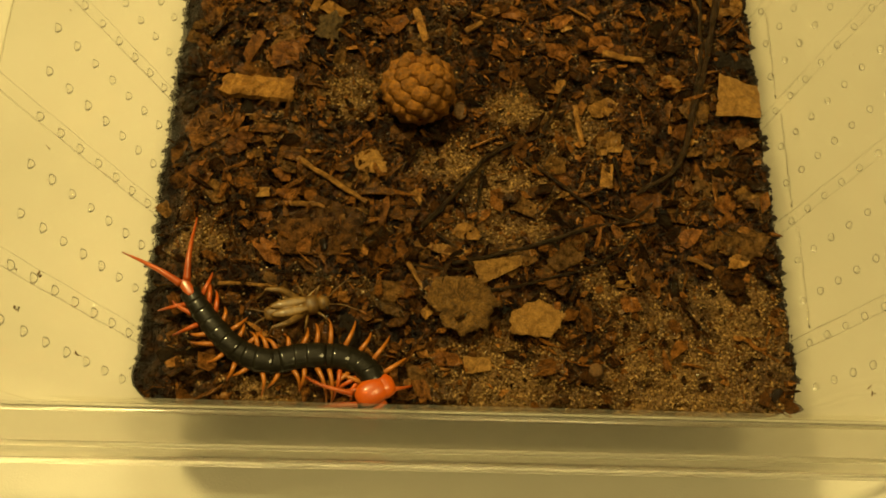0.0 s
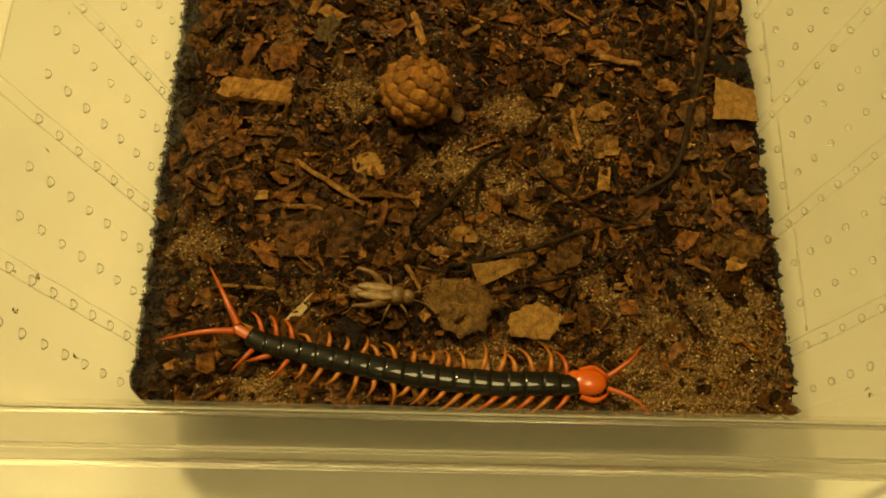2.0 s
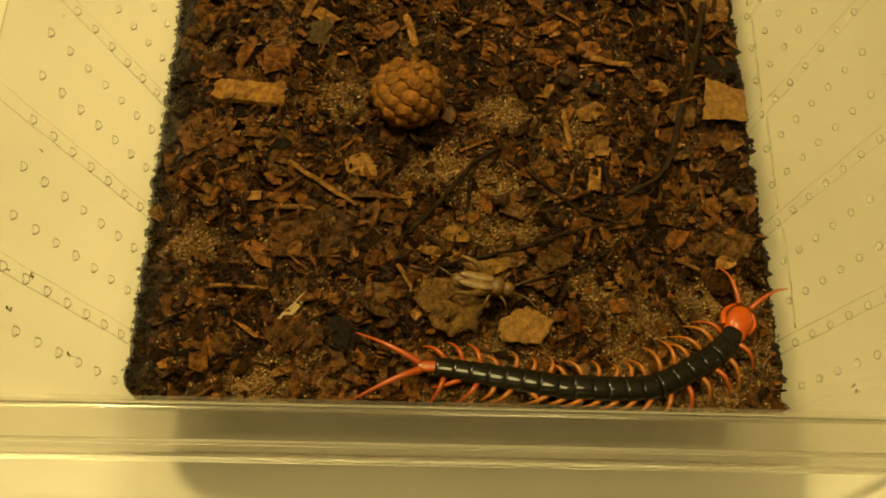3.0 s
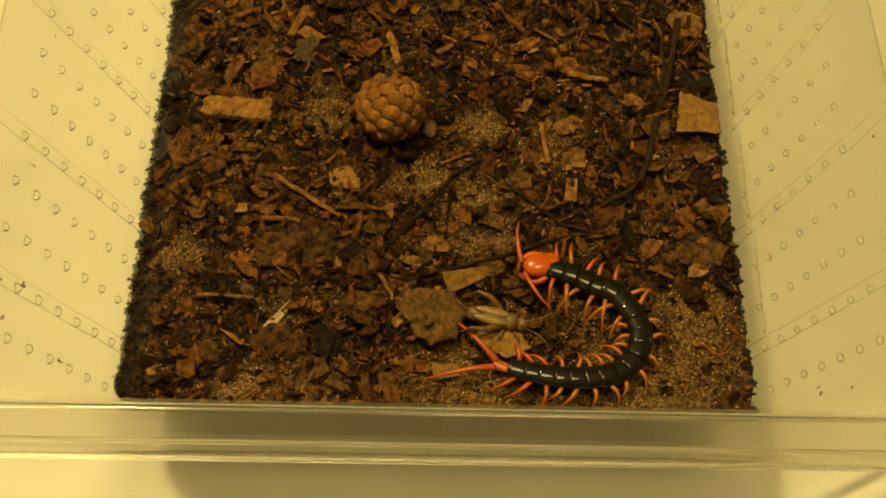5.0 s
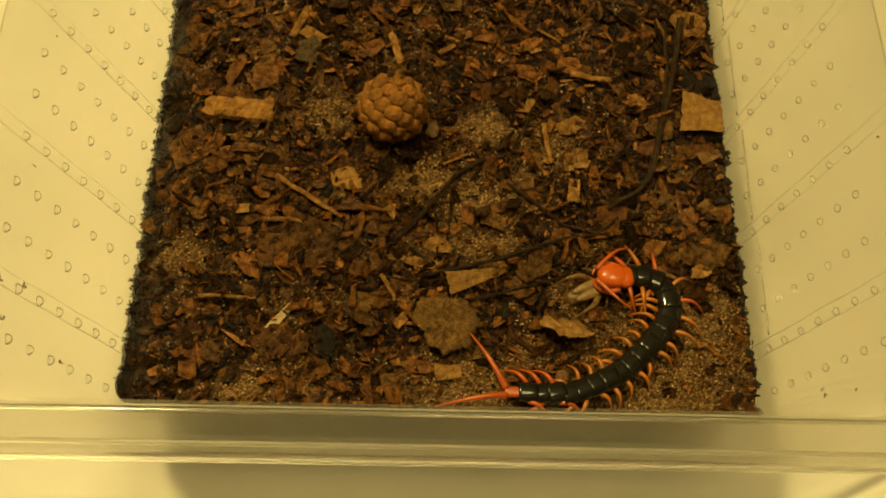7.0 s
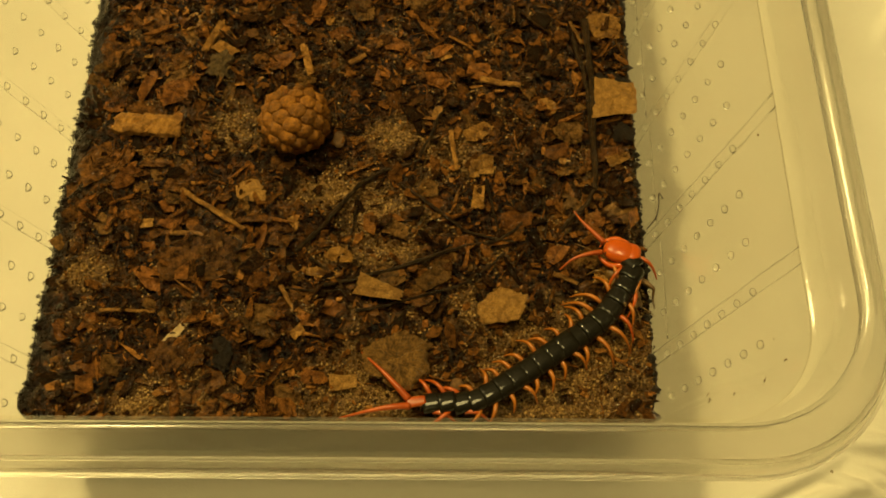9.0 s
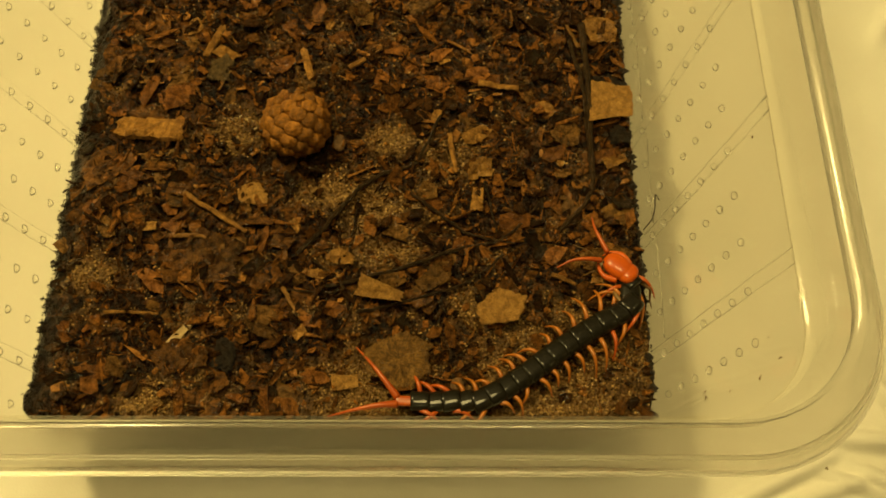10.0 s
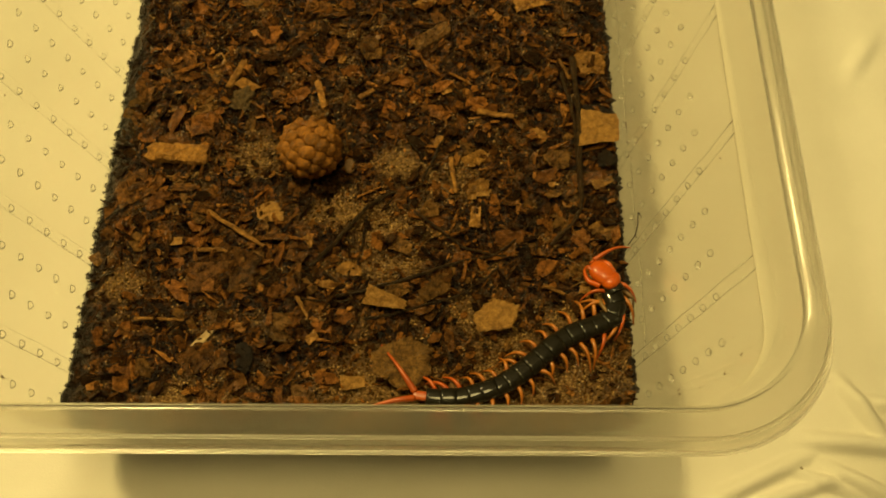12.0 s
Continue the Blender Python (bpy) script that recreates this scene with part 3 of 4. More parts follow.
def leaf_mesh(ln, wd, seed, thick=0.00035, curl=1.0, corners=0, taper=None):
    """A torn flat flake: an uneven outline, rings to the middle, a curl, and a real thickness."""
    rng = random.Random(seed)
    corners = corners or rng.choice((4, 5, 5, 6, 7))
    turn0 = rng.uniform(0, 6.28)
    spots = []
    for k in range(corners):
        a = turn0 + 2 * math.pi * (k + rng.uniform(-0.28, 0.28)) / corners
        r = rng.uniform(0.88, 1.26)
        spots.append((r * math.cos(a), r * math.sin(a)))
    if taper is not None:
        # a four-cornered scrap, narrower towards one end
        corners = 4
        spots = [(u * rng.uniform(0.93, 1.07), v * rng.uniform(0.93, 1.07)) for u, v in ((-1, -1), (1, -1 + taper), (1, 1 - 0.4 * taper), (-1, 1))]
    rim = []
    for k in range(corners):
        (ax, ay), (bx, by) = spots[k], spots[(k + 1) % corners]
        bow = rng.uniform(-0.05, 0.09)
        for q in range(8):
            u = q / 8
            x, y = ax + (bx - ax) * u, ay + (by - ay) * u
            s = 1 + bow * math.sin(math.pi * u) + (rng.uniform(-0.085, 0.05) if q else 0.0)
            rim.append((x * s, y * s))
    if ln > 0.012 and rng.random() < 0.35:
        k = rng.randrange(len(rim))
        for d, s in ((-1, 0.95), (0, 0.84), (1, 0.97)):
            q = (k + d) % len(rim)
            rim[q] = (rim[q][0] * s, rim[q][1] * s)
    n = len(rim)
    bend, twist, ph = rng.uniform(-0.5, 0.7) * curl, rng.uniform(-0.5, 0.5) * curl, rng.uniform(0, 6)
    rough = min(0.0012, 0.06 * wd) * curl
    bm = bmesh.new()

    def place(u, v):
        x, y = ln / 2 * u, wd / 2 * v
        z = 0.12 * wd * (bend * u * u + twist * u * v) + 0.035 * wd * math.sin(3 * u + ph) * math.cos(2.5 * v)
        z += rough * noise.noise(Vector((x * 260, y * 260, seed))) + 0.5 * rough * noise.noise(Vector((x * 800, y * 800, seed + 5)))
        return x, y, z

    shells = []
    for h in (thick / 2, -thick / 2):
        rings = []
        for r in (1.0, 0.84, 0.66, 0.46, 0.24):
            rings.append([])
            for k in range(n):
                x, y, z = place(rim[k][0] * r, rim[k][1] * r)
                rings[-1].append(bm.verts.new((x, y, z + h * (0.5 if r > 0.9 else 1))))
        x, y, z = place(0, 0)
        mid = bm.verts.new((x, y, z + h))
        for a, b in zip(rings, rings[1:]):
            for k in range(n):
                bm.faces.new((a[k], a[(k + 1) % n], b[(k + 1) % n], b[k]))
        for k in range(n):
            bm.faces.new((rings[-1][k], rings[-1][(k + 1) % n], mid))
        shells.append(rings[0])
    for k in range(n):
        j = (k + 1) % n
        bm.faces.new((shells[0][k], shells[1][k], shells[1][j], shells[0][j]))
    return bm


def rest(x, y, ln, wd, ang):
    """The height on which a flat piece comes to lie: near the highest bumps under it (millimetres in, metres out)."""
    c, n = math.cos(radians(ang)), math.sin(radians(ang))
    hs = []
    for u in (-0.4, -0.2, 0, 0.2, 0.4):
        for v in (-0.35, 0, 0.35):
            px, py = x + u * ln * c - v * wd * n, y + u * ln * n + v * wd * c
            hs.append(ground(max(-0.1, min(0.1, px / 1000)), max(0.002, py / 1000)))
    hs.sort()
    return hs[-4] if x > -84 else hs[len(hs) // 2 - 2]


def leaf(kind, x, y, ln, wd, ang, lift=0.9, taper=None, curl=1.0):
    COUNT[0] += 1
    i = COUNT[0]
    bm = leaf_mesh(ln / 1000, wd / 1000, i, curl=curl, taper=taper)
    ob = thing("bark_flake" if kind == "bark" else "leaf_piece", bm, LEAF[kind], LEAF_TEXT[kind], "bark" if kind == "bark" else "leaf", "litter pieces on the soil", smooth=False)
    z = rest(x, y, ln, wd, ang) + 0.0003 + lift / 1000
    ob.matrix_basis = pose(x / 1000, y / 1000, z, hash01(i, 1) * 16 - 8, hash01(i, 2) * 16 - 8, ang)
    return ob


def chunk(kind, x, y, ln, wd, ang):
    """A thick splinter with broken ends."""
    COUNT[0] += 1
    i = COUNT[0]
    rng = random.Random(i)
    bm = bmesh.new()
    rows = []
    n = 17
    for k in range(n):
        u = -0.5 + k / (n - 1)
        w = wd / 2000 * rng.uniform(0.9, 1.05) * (0.7 if k in (0, n - 1) else 1)
        h = wd / 2000 * 0.45 * rng.uniform(0.7, 1.15)
        rows.append([bm.verts.new((u * ln / 1000 + rng.uniform(-1, 1) * 0.0009, w * cy * rng.uniform(0.95, 1.04), h * cz * rng.uniform(0.6, 1.3)))
                     for cy, cz in ((-1, -0.6), (-0.9, 0.5), (-0.55, 0.95), (-0.1, 0.8), (0.35, 1.0), (0.95, 0.4), (1, -0.6))])
    for a, b in zip(rows, rows[1:]):
        for k in range(7):
            bm.faces.new((a[k], a[(k + 1) % 7], b[(k + 1) % 7], b[k]))
    bm.faces.new(rows[0][::-1])
    bm.faces.new(rows[-1])
    ob = thing("wood_chip", bm, LEAF[kind], "thick light-brown wood chip with broken ends on soil", "wood chip", "wood chips on the soil", smooth=False)
    ob.matrix_basis = pose(x / 1000, y / 1000, rest(x, y, ln, wd, ang) + wd / 2000 * 0.30 + 0.0004, 0, rng.uniform(-4, 4), ang)
    return ob


def stick(kind, x, y, ln, wd, ang):
    COUNT[0] += 1
    i = COUNT[0]
    rng = random.Random(i)
    pts, radii = [], []
    bow = rng.uniform(-0.04, 0.04)
    for k in range(12):
        u = -0.5 + k / 11
        pts.append((u * ln / 1000, (bow * (1 - 4 * u * u) + 0.012 * rng.uniform(-1, 1)) * ln / 1000, 0.0002 * rng.uniform(-1, 1)))
        radii.append(wd / 2000 * (1.0 - 0.35 * u) * rng.uniform(0.85, 1.1))
    ob = thing("thin_stick", tube(bmesh.new(), pts, radii, 7, 0.7), LEAF[kind], "thin straw-coloured stick lying on the soil", "stick", "sticks on the soil")
    ob.matrix_basis = pose(x / 1000, y / 1000, rest(x, y, ln, wd, ang) + wd / 2000 * 0.8 + 0.0012, 0, rng.uniform(-2, 2), ang)
    return ob


def clod(kind, x, y, ln, wd, ang):
    COUNT[0] += 1
    i = COUNT[0]
    bm = blob(bmesh.new(), (0, 0, 0), (ln / 2000, wd / 2000, min(ln, wd) / 6000), 26, 44, 0.9)
    for v in bm.verts:
        k = noise.noise(v.co * 260 + Vector((i, 0, 0))) * 0.45 + noise.noise(v.co * 900) * 0.34 + noise.noise(v.co * 2200) * 0.2
        v.co += v.co * k
    text = "grey crumbly clod of sandy soil" if kind == "grey" else "black lump of damp soil beside litter"
    ob = thing("soil_clod", bm, LEAF[kind], text, "clod")
    ob.matrix_basis = pose(x / 1000, y / 1000, ground(x / 1000, y / 1000) + 0.0008, 0, 0, ang)
    return ob


def pebble(kind, x, y, ln, wd, ang):
    COUNT[0] += 1
    i = COUNT[0]
    bm = blob(bmesh.new(), (0, 0, 0), (ln / 2000, wd / 2000, min(ln, wd) / 2600), 8, 14)
    for v in bm.verts:
        v.co += v.co * (0.14 * noise.noise(v.co * 500 + Vector((i, 2, 0))))
    name, text = ("seed", "small round tan seed lying on wet sand") if kind == "seed" else ("pebble", "tiny pinkish tan pebble on the soil")
    ob = thing(name, bm, LEAF[kind], text, name)
    ob.matrix_basis = pose(x / 1000, y / 1000, ground(x / 1000, y / 1000) + min(ln, wd) / 3600, 0, 0, ang)
    return ob


def twig(kind, radius, *pts):
    """A bent root or twig that lies on the soil."""
    COUNT[0] += 1
    rng = random.Random(COUNT[0])
    line = smooth_path([(x / 1000, y / 1000, 0) for x, y in pts])
    path = [Vector((q.x, q.y, ground(q.x, min(q.y, 0.26)) + radius / 1000 * 0.9 + 0.0008)) for q in line]
    for k in range(1, len(path) - 1):
        path[k].z = max(path[k].z, (path[k - 1].z + path[k].z + path[k + 1].z) / 3)
        path[k] += Vector((rng.uniform(-1, 1), rng.uniform(-1, 1), 0)) * 0.0003
    n = len(path)
    radii = [radius / 1000 * 0.68 * (1.1 - 0.5 * k / n) * rng.uniform(0.85, 1.15) for k in range(n)]
    text = "fine reddish rootlet lying over the sand" if kind == "rust" else "dark bent twig lying across the litter"
    return thing("twig", tube(bmesh.new(), path, radii, 7), LEAF["twig" if kind == "dark" else kind], text, "twig", "twigs on the soil")


def cone(x, y, r):
    """A closed round cone: a core and overlapping woody scales."""
    skin = mottled("cone_scale", (0.17, 0.064, 0.006), (0.42, 0.175, 0.022), spec=0.35, rough=0.38, scale=300, vary=0.3, bumpy=0.0005)
    root = empty("pine_cone", pose(x / 1000, y / 1000, ground(x / 1000, y / 1000) + r * 0.00086, -38, 12, 20), "round closed brown cone with woody scales lying on the soil", "cone")
    part("core", blob(bmesh.new(), (0, 0, 0), (r * 0.00094, r * 0.00094, r * 0.00094), 14, 22), LEAF["rust"], root)
    bm = blob(bmesh.new(), (0, 0, 0), (0.0033, 0.0028, 0.0012), 8, 12, 0.95)
    for v in bm.verts:
        v.co.z += 0.0009 * math.exp(-(v.co.x ** 2 + v.co.y ** 2) / 0.0009 ** 2) if v.co.z > 0 else 0
    mesh = None
    total = 66
    for k in range(total):
        h = 1 - 2 * (k + 0.5) / total
        a = k * 2.39996
        d = Vector((math.sqrt(1 - h * h) * math.cos(a), math.sqrt(1 - h * h) * math.sin(a), h))
        up = Vector((0, 0, 1)) - d * h
        up = up.normalized() if up.length > 0.05 else Vector((1, 0, 0))
        side = up.cross(d)
        m = Matrix((side, up, d)).transposed().to_4x4()
        s = 0.74 + 0.25 * math.sqrt(1 - h * h)
        if mesh is None:
            ob = part("scale", bm, skin, root)
            mesh = ob.data
        else:
            ob = new("scale", mesh)
            ob.parent = root
        ob.matrix_basis = Matrix.Translation(d * r * (0.00089 + 0.00005 * hash01(k, 3))) @ m @ pose(0, 0, 0, -7 + 8 * hash01(k, 4), 8 * hash01(k, 5) - 4, 30 * hash01(k, 6) - 15) @ Matrix.Diagonal((s, s, s, 1))
    bm = blob(bmesh.new(), (0, 0, r * 0.00098), (0.0016, 0.0016, 0.0012), 6, 10)
    part("tip", bm, LEAF["dark"], root)
    return root


cone(-17.2, 106.5, 12.0)


def strewn_pieces():
    """More leaf and bark pieces strewn over the soil, larger towards the tub's dark side."""
    rng = random.Random(21)
    kinds = ["brown"] * 7 + ["rust"] * 4 + ["bark"] * 4 + ["tan"] * 2
    made = 0
    while made < 240:
        x, y = rng.uniform(-92, 98), rng.uniform(4, 225)
        if rng.random() < 1.2 * sandy(x / 1000, y / 1000) or math.hypot(x + 17, y - 105) < 15:
            continue
        made += 1
        kind = rng.choice(kinds)
        size = (4.5 + 8.0 * rng.random() ** 1.6) * (1.15 if x < 0 else 0.85)
        if kind == "tan":
            size *= 0.7
        ob = leaf(kind, x, y, size, size * rng.uniform(0.35, 0.85), rng.uniform(0, 180), rng.uniform(-0.9, 0.4))
        ob.rotation_euler.x += radians(rng.uniform(-16, 16))
        ob.rotation_euler.y += radians(rng.uniform(-16, 16))
    # larger curled pieces, half sunk in the litter
    rng = random.Random(77)
    made = 0
    while made < 105:
        x, y = rng.uniform(-90, 92), rng.uniform(6, 200)
        if rng.random() < 1.3 * sandy(x / 1000, y / 1000) or math.hypot(x + 17, y - 105) < 20:
            continue
        made += 1
        size = rng.uniform(7.5, 13.5) * (1.12 if x < 0 else 0.88)
        ob = leaf(rng.choice(("brown", "brown", "bark", "rust")), x, y, size, size * rng.uniform(0.4, 0.75), rng.uniform(0, 180), rng.uniform(-1.8, -0.2), rng.choice((None, 0.3, 0.7)), 2.2)
        ob.rotation_euler.x += radians(rng.uniform(-24, 24))
        ob.rotation_euler.y += radians(rng.uniform(-24, 24))


strewn_pieces()

leaf("pale", -32.0, 83.5, 11.0, 8.6, -9)
leaf("pale", 3.0, 15.3, 8.4, 5.6, 6, taper=0.3)
chunk("wood", -71.0, 109.6, 24.7, 8.6, -4)
stick("wood", -44.5, 76.0, 27.5, 1.9, -33)
chunk("wood", -16.7, 139.4, 14.1, 2.9, -74)
leaf("pale", 49.5, 91.5, 5.6, 4.2, -8, taper=0.5)
leaf("tan", 44.8, 91.0, 3.6, 4.4, 4, taper=0.1)
leaf("tan", 46.3, 81.5, 8.6, 4.2, 82, taper=0.2)
stick("wood", 38.0, 100.2, 16.2, 2.0, -82)
leaf("brown", -48.8, 58.8, 30.5, 19.8, -11)
leaf("bark", -37.0, 57.5, 17.0, 10.0, 84, taper=0.3)
leaf("rust", -27.6, 64.6, 16.2, 2.9, 79)
leaf("rust", -87.7, 74.4, 11.0, 8.4, 14)
leaf("pale", -67.0, 70.5, 5.6, 3.6, 2, taper=0.2)
leaf("rust", -58.6, 70.5, 9.0, 6.2, 14)
stick("wood", -51.1, 66.1, 13.0, 1.8, -4)
stick("wood", -68.5, 38.5, 18.4, 1.2, -2)
leaf("bleached", -47.6, 36.6, 6.0, 2.9, 48, taper=0.6)
leaf("bleached", -52.2, 30.5, 7.4, 3.2, 52, taper=0.4)
leaf("brown", -49.8, 22.5, 18.5, 13.5, -4)
leaf("tan", -13.0, 32.0, 5.0, 6.2, 1)
leaf("bark", 87.4, 56.9, 21.5, 12.1, 22)
leaf("tan", 94.6, 77.0, 10.1, 5.5, 7)
leaf("brown", 90.8, 99.1, 17.0, 5.8, 13)
clod("soil", 95.6, 130.5, 12.6, 10.4, -20)
leaf("rust", 91.0, 98.5, 13.0, 5.2, 14, taper=0.3)
leaf("tan", 95.5, 96.5, 9.0, 4.6, 22, taper=0.5)
leaf("brown", -74.0, 153.0, 18.9, 9.5, 87)
leaf("brown", -85.2, 94.5, 26.0, 12.4, 47)
chunk("wood", -52.3, 149.6, 15.0, 3.1, 71)
leaf("brown", -30.0, 139.0, 12.9, 10.2, 15)
clod("grey", -49.5, 137.6, 9.5, 10.5, 3)
leaf("rust", 32.0, 129.1, 9.4, 6.4, -16)
leaf("tan", 34.5, 140.6, 5.5, 6.2, 3)
leaf("rust", 46.7, 133.5, 10.8, 7.0, 14)
leaf("tan", 71.7, 119.6, 7.9, 4.9, -46)
stick("wood", 54.8, 128.8, 14.8, 2.6, -10)
leaf("tan", 46.4, 107.7, 10.7, 6.9, 25)
leaf("brown", -22.3, 94.6, 10.8, 8.0, 14)
leaf("brown", -20.3, 65.1, 8.9, 9.8, 83)
stick("wood", -16.9, 43.6, 9.7, 1.5, -60)
leaf("tan", 87.7, 51.9, 9.2, 5.2, 27)
stick("wood", 74.7, 50.5, 8.8, 1.7, -26)
leaf("rust", 40.8, 64.2, 8.8, 6.0, 18)
leaf("brown", 56.1, 46.9, 7.8, 9.6, 12)
leaf("bark", 17.5, 51.4, 10.7, 8.0, -20)
leaf("rust", -63.6, 123.8, 14.1, 9.1, 38)
leaf("rust", -25.3, 138.9, 10.3, 9.5, 27)
leaf("rust", 73.8, 99.6, 10.9, 5.4, 34)
leaf("brown", -66.9, 94.3, 3.9, 13.1, 86)
leaf("rust", -72.9, 89.7, 4.2, 11.4, 78)
leaf("wood", -47.3, 143.8, 5.2, 12.7, 68)
leaf("rust", 32.9, 142.1, 8.7, 5.7, 26)
leaf("rust", 52.5, 131.0, 9.9, 6.9, -9)
leaf("bark", 92.1, 58.1, 12.3, 9.3, 32)
leaf("rust", 71.9, 59.3, 10.3, 5.5, 41)
leaf("bark", 94.2, 74.5, 9.6, 6.4, 2)
leaf("rust", 32.2, 129.8, 11.5, 6.7, -15)
leaf("tan", 70.3, 186.3, 17.2, 11.5, 13)
leaf("tan", 25.4, 187.5, 12.6, 7.0, 26)
leaf("brown", -76.7, 157.0, 12.7, 16.0, 94)
chunk("bark", 28.2, 168.7, 17.9, 7.7, 37)
leaf("rust", -40.0, 169.6, 12.0, 9.4, 26)
leaf("bark", 3.4, 161.8, 9.5, 12.2, -0)
leaf("tan", 93.8, 154.6, 15.0, 13.9, 79)
leaf("rust", 72.6, 120.1, 9.0, 5.4, -24)
leaf("tan", 32.0, 115.0, 5.4, 3.6, 78, taper=0.2)
leaf("brown", -46.0, 57.0, 26.0, 12.0, 8, taper=0.9)
leaf("rust", 59.3, 73.3, 11.9, 6.8, 11)
leaf("bark", 32.1, 51.4, 12.5, 10.5, 22)
leaf("tan", -6.2, 52.5, 13.8, 3.2, -11)
stick("wood", 83.1, 151.1, 10.9, 1.5, -68)
stick("wood", 2.1, 139.2, 7.2, 2.3, 36)
leaf("bark", 78.8, 108.0, 10.1, 10.4, 23)
leaf("tan", -16.9, 71.4, 3.0, 7.3, 35)
pebble("stone", 48.6, 34.2, 2.0, 1.7, 2)
pebble("seed", 38.9, 13.9, 4.5, 4.7, 2)
pebble("stone", 84.7, 42.1, 1.5, 1.6, 2)
pebble("stone", 5.5, 168.8, 2.4, 2.5, -0)
pebble("stone", -2.8, 103.9, 4.4, 7.1, 2)
pebble("stone", 85.4, 42.1, 1.7, 1.8, 2)
leaf("rust", -59.7, 77.7, 6.4, 5.7, 25)
leaf("bark", -92.9, 134.9, 12.5, 9.9, 40)
leaf("brown", -88.9, 143.9, 12.2, 13.0, 15)
leaf("brown", -91.5, 75.5, 9.2, 7.5, 14)
leaf("rust", -74.0, 127.0, 14.0, 5.3, 70)
leaf("bark", -64.1, 129.9, 13.2, 4.7, 50)
leaf("brown", -95.0, 88.5, 16.0, 7.0, 76)
leaf("bark", -97.7, 66.8, 6.3, 9.4, 89)
leaf("brown", -38.8, 15.3, 10.4, 7.4, 12)
clod("soil", -36.7, 23.7, 7.1, 11.4, 1)
leaf("rust", -31.5, 10.0, 2.5, 8.8, 74)
leaf("bark", -25.8, 37.5, 10.9, 7.9, 12)
leaf("rust", -7.3, 17.0, 10.6, 4.5, -9)
leaf("bark", 18.4, 68.4, 9.9, 8.4, 24)
leaf("bark", 28.5, 84.1, 7.8, 8.1, 2)
leaf("rust", 15.7, 146.2, 8.6, 6.2, 15)
leaf("tan", 47.7, 94.9, 9.4, 5.9, 13)
twig("dark", 1.3, (-15, 60), (-5, 72), (4, 84), (14, 92), (25, 97), (34, 117))
twig("dark", 0.7, (5, 82), (3, 70), (2, 59))
SHOVED = [twig("dark", 1.7, (91, 156), (85, 131), (76, 101), (70, 85), (56, 75)), twig("dark", 1.2, (85, 156), (82, 126), (74, 96), (69, 83))]
clod("soil", 97.0, 108.5, 8.5, 6.5, 10)
twig("dark", 1.0, (-5, 48), (18, 54), (42, 63), (55, 66), (68, 81))
twig("dark", 0.9, (19, 87), (35, 74), (48, 67), (59, 64))
twig("dark", 0.8, (6, 39), (23, 43), (41, 49), (55, 60))
twig("rust", 0.5, (29, 17), (39, 16), (56, 23))
twig("dark", 0.7, (49, 88), (53, 69))
twig("dark", 0.7, (69, 82), (69, 65))
twig("dark", 0.8, (-10, 58), (1, 47), (-20, 47))


# ---- animals ----
SEGMENTS = 22
LENGTH = 0.114


def seg_width(i):
    """Half width of the trunk's segments, from the tail forward."""
    u = i / (SEGMENTS - 1)
    if i == 0:
        return 0.0017
    return 0.0022 + 0.0018 * math.sin(math.pi * min(1, 0.12 + u * 0.62)) ** 0.8 - (0.0004 if u > 0.9 else 0)


def plate(width, length):
    """One trunk ring: a domed back plate with a raised hind rim, and a flat belly."""
    bm = bmesh.new()
    rows = []
    prof = [(-0.54, 0.90), (-0.50, 1.0), (-0.34, 1.0), (-0.05, 0.985), (0.25, 0.97), (0.42, 0.93), (0.55, 0.84)]
    n = 18
    for u, s in prof:
        row = []
        for k in range(n):
            a = 2 * math.pi * k / n
            cy, cz = math.cos(a), math.sin(a)
            y = width * s * math.copysign(abs(cy) ** 0.85, cy)
            z = width * s * (0.66 if cz > 0 else 0.62) * math.copysign(abs(cz) ** 0.88, cz)
            if cz > 0.2:
                z -= 0.0001 * math.exp(-((abs(y) - width * 0.33) / 0.0003) ** 2)
            row.append(bm.verts.new((u * length, y, z)))
        rows.append(row)
    for a, b in zip(rows, rows[1:]):
        for k in range(n):
            bm.faces.new((a[k], b[k], b[(k + 1) % n], a[(k + 1) % n]))
    bm.faces.new(rows[0])
    bm.faces.new(rows[-1][::-1])
    return bm


def leg_mesh(side, ln=0.0080):
    pts = [(0, 0, 0), (0.0003, 0.26, 0.10), (0.0003, 0.52, 0.06), (-0.0002, 0.78, -0.14), (-0.0010, 1.0, -0.40)]
    pts = [(x, side * y * ln, z * ln) for x, y, z in pts]
    path = smooth_path(pts, 3)
    r = [0.00084 * (1 - 0.76 * (k / (len(path) - 1)) ** 1.3) for k in range(len(path))]
    return tube(bmesh.new(), path, r, 7)


def whip(points, r0, r1, beads=0.0):
    path = smooth_path(points, 6)
    n = len(path)
    return tube(bmesh.new(), path, [(r0 + (r1 - r0) * k / (n - 1)) * (1 + beads * (k % 2)) for k in range(n)], 8)


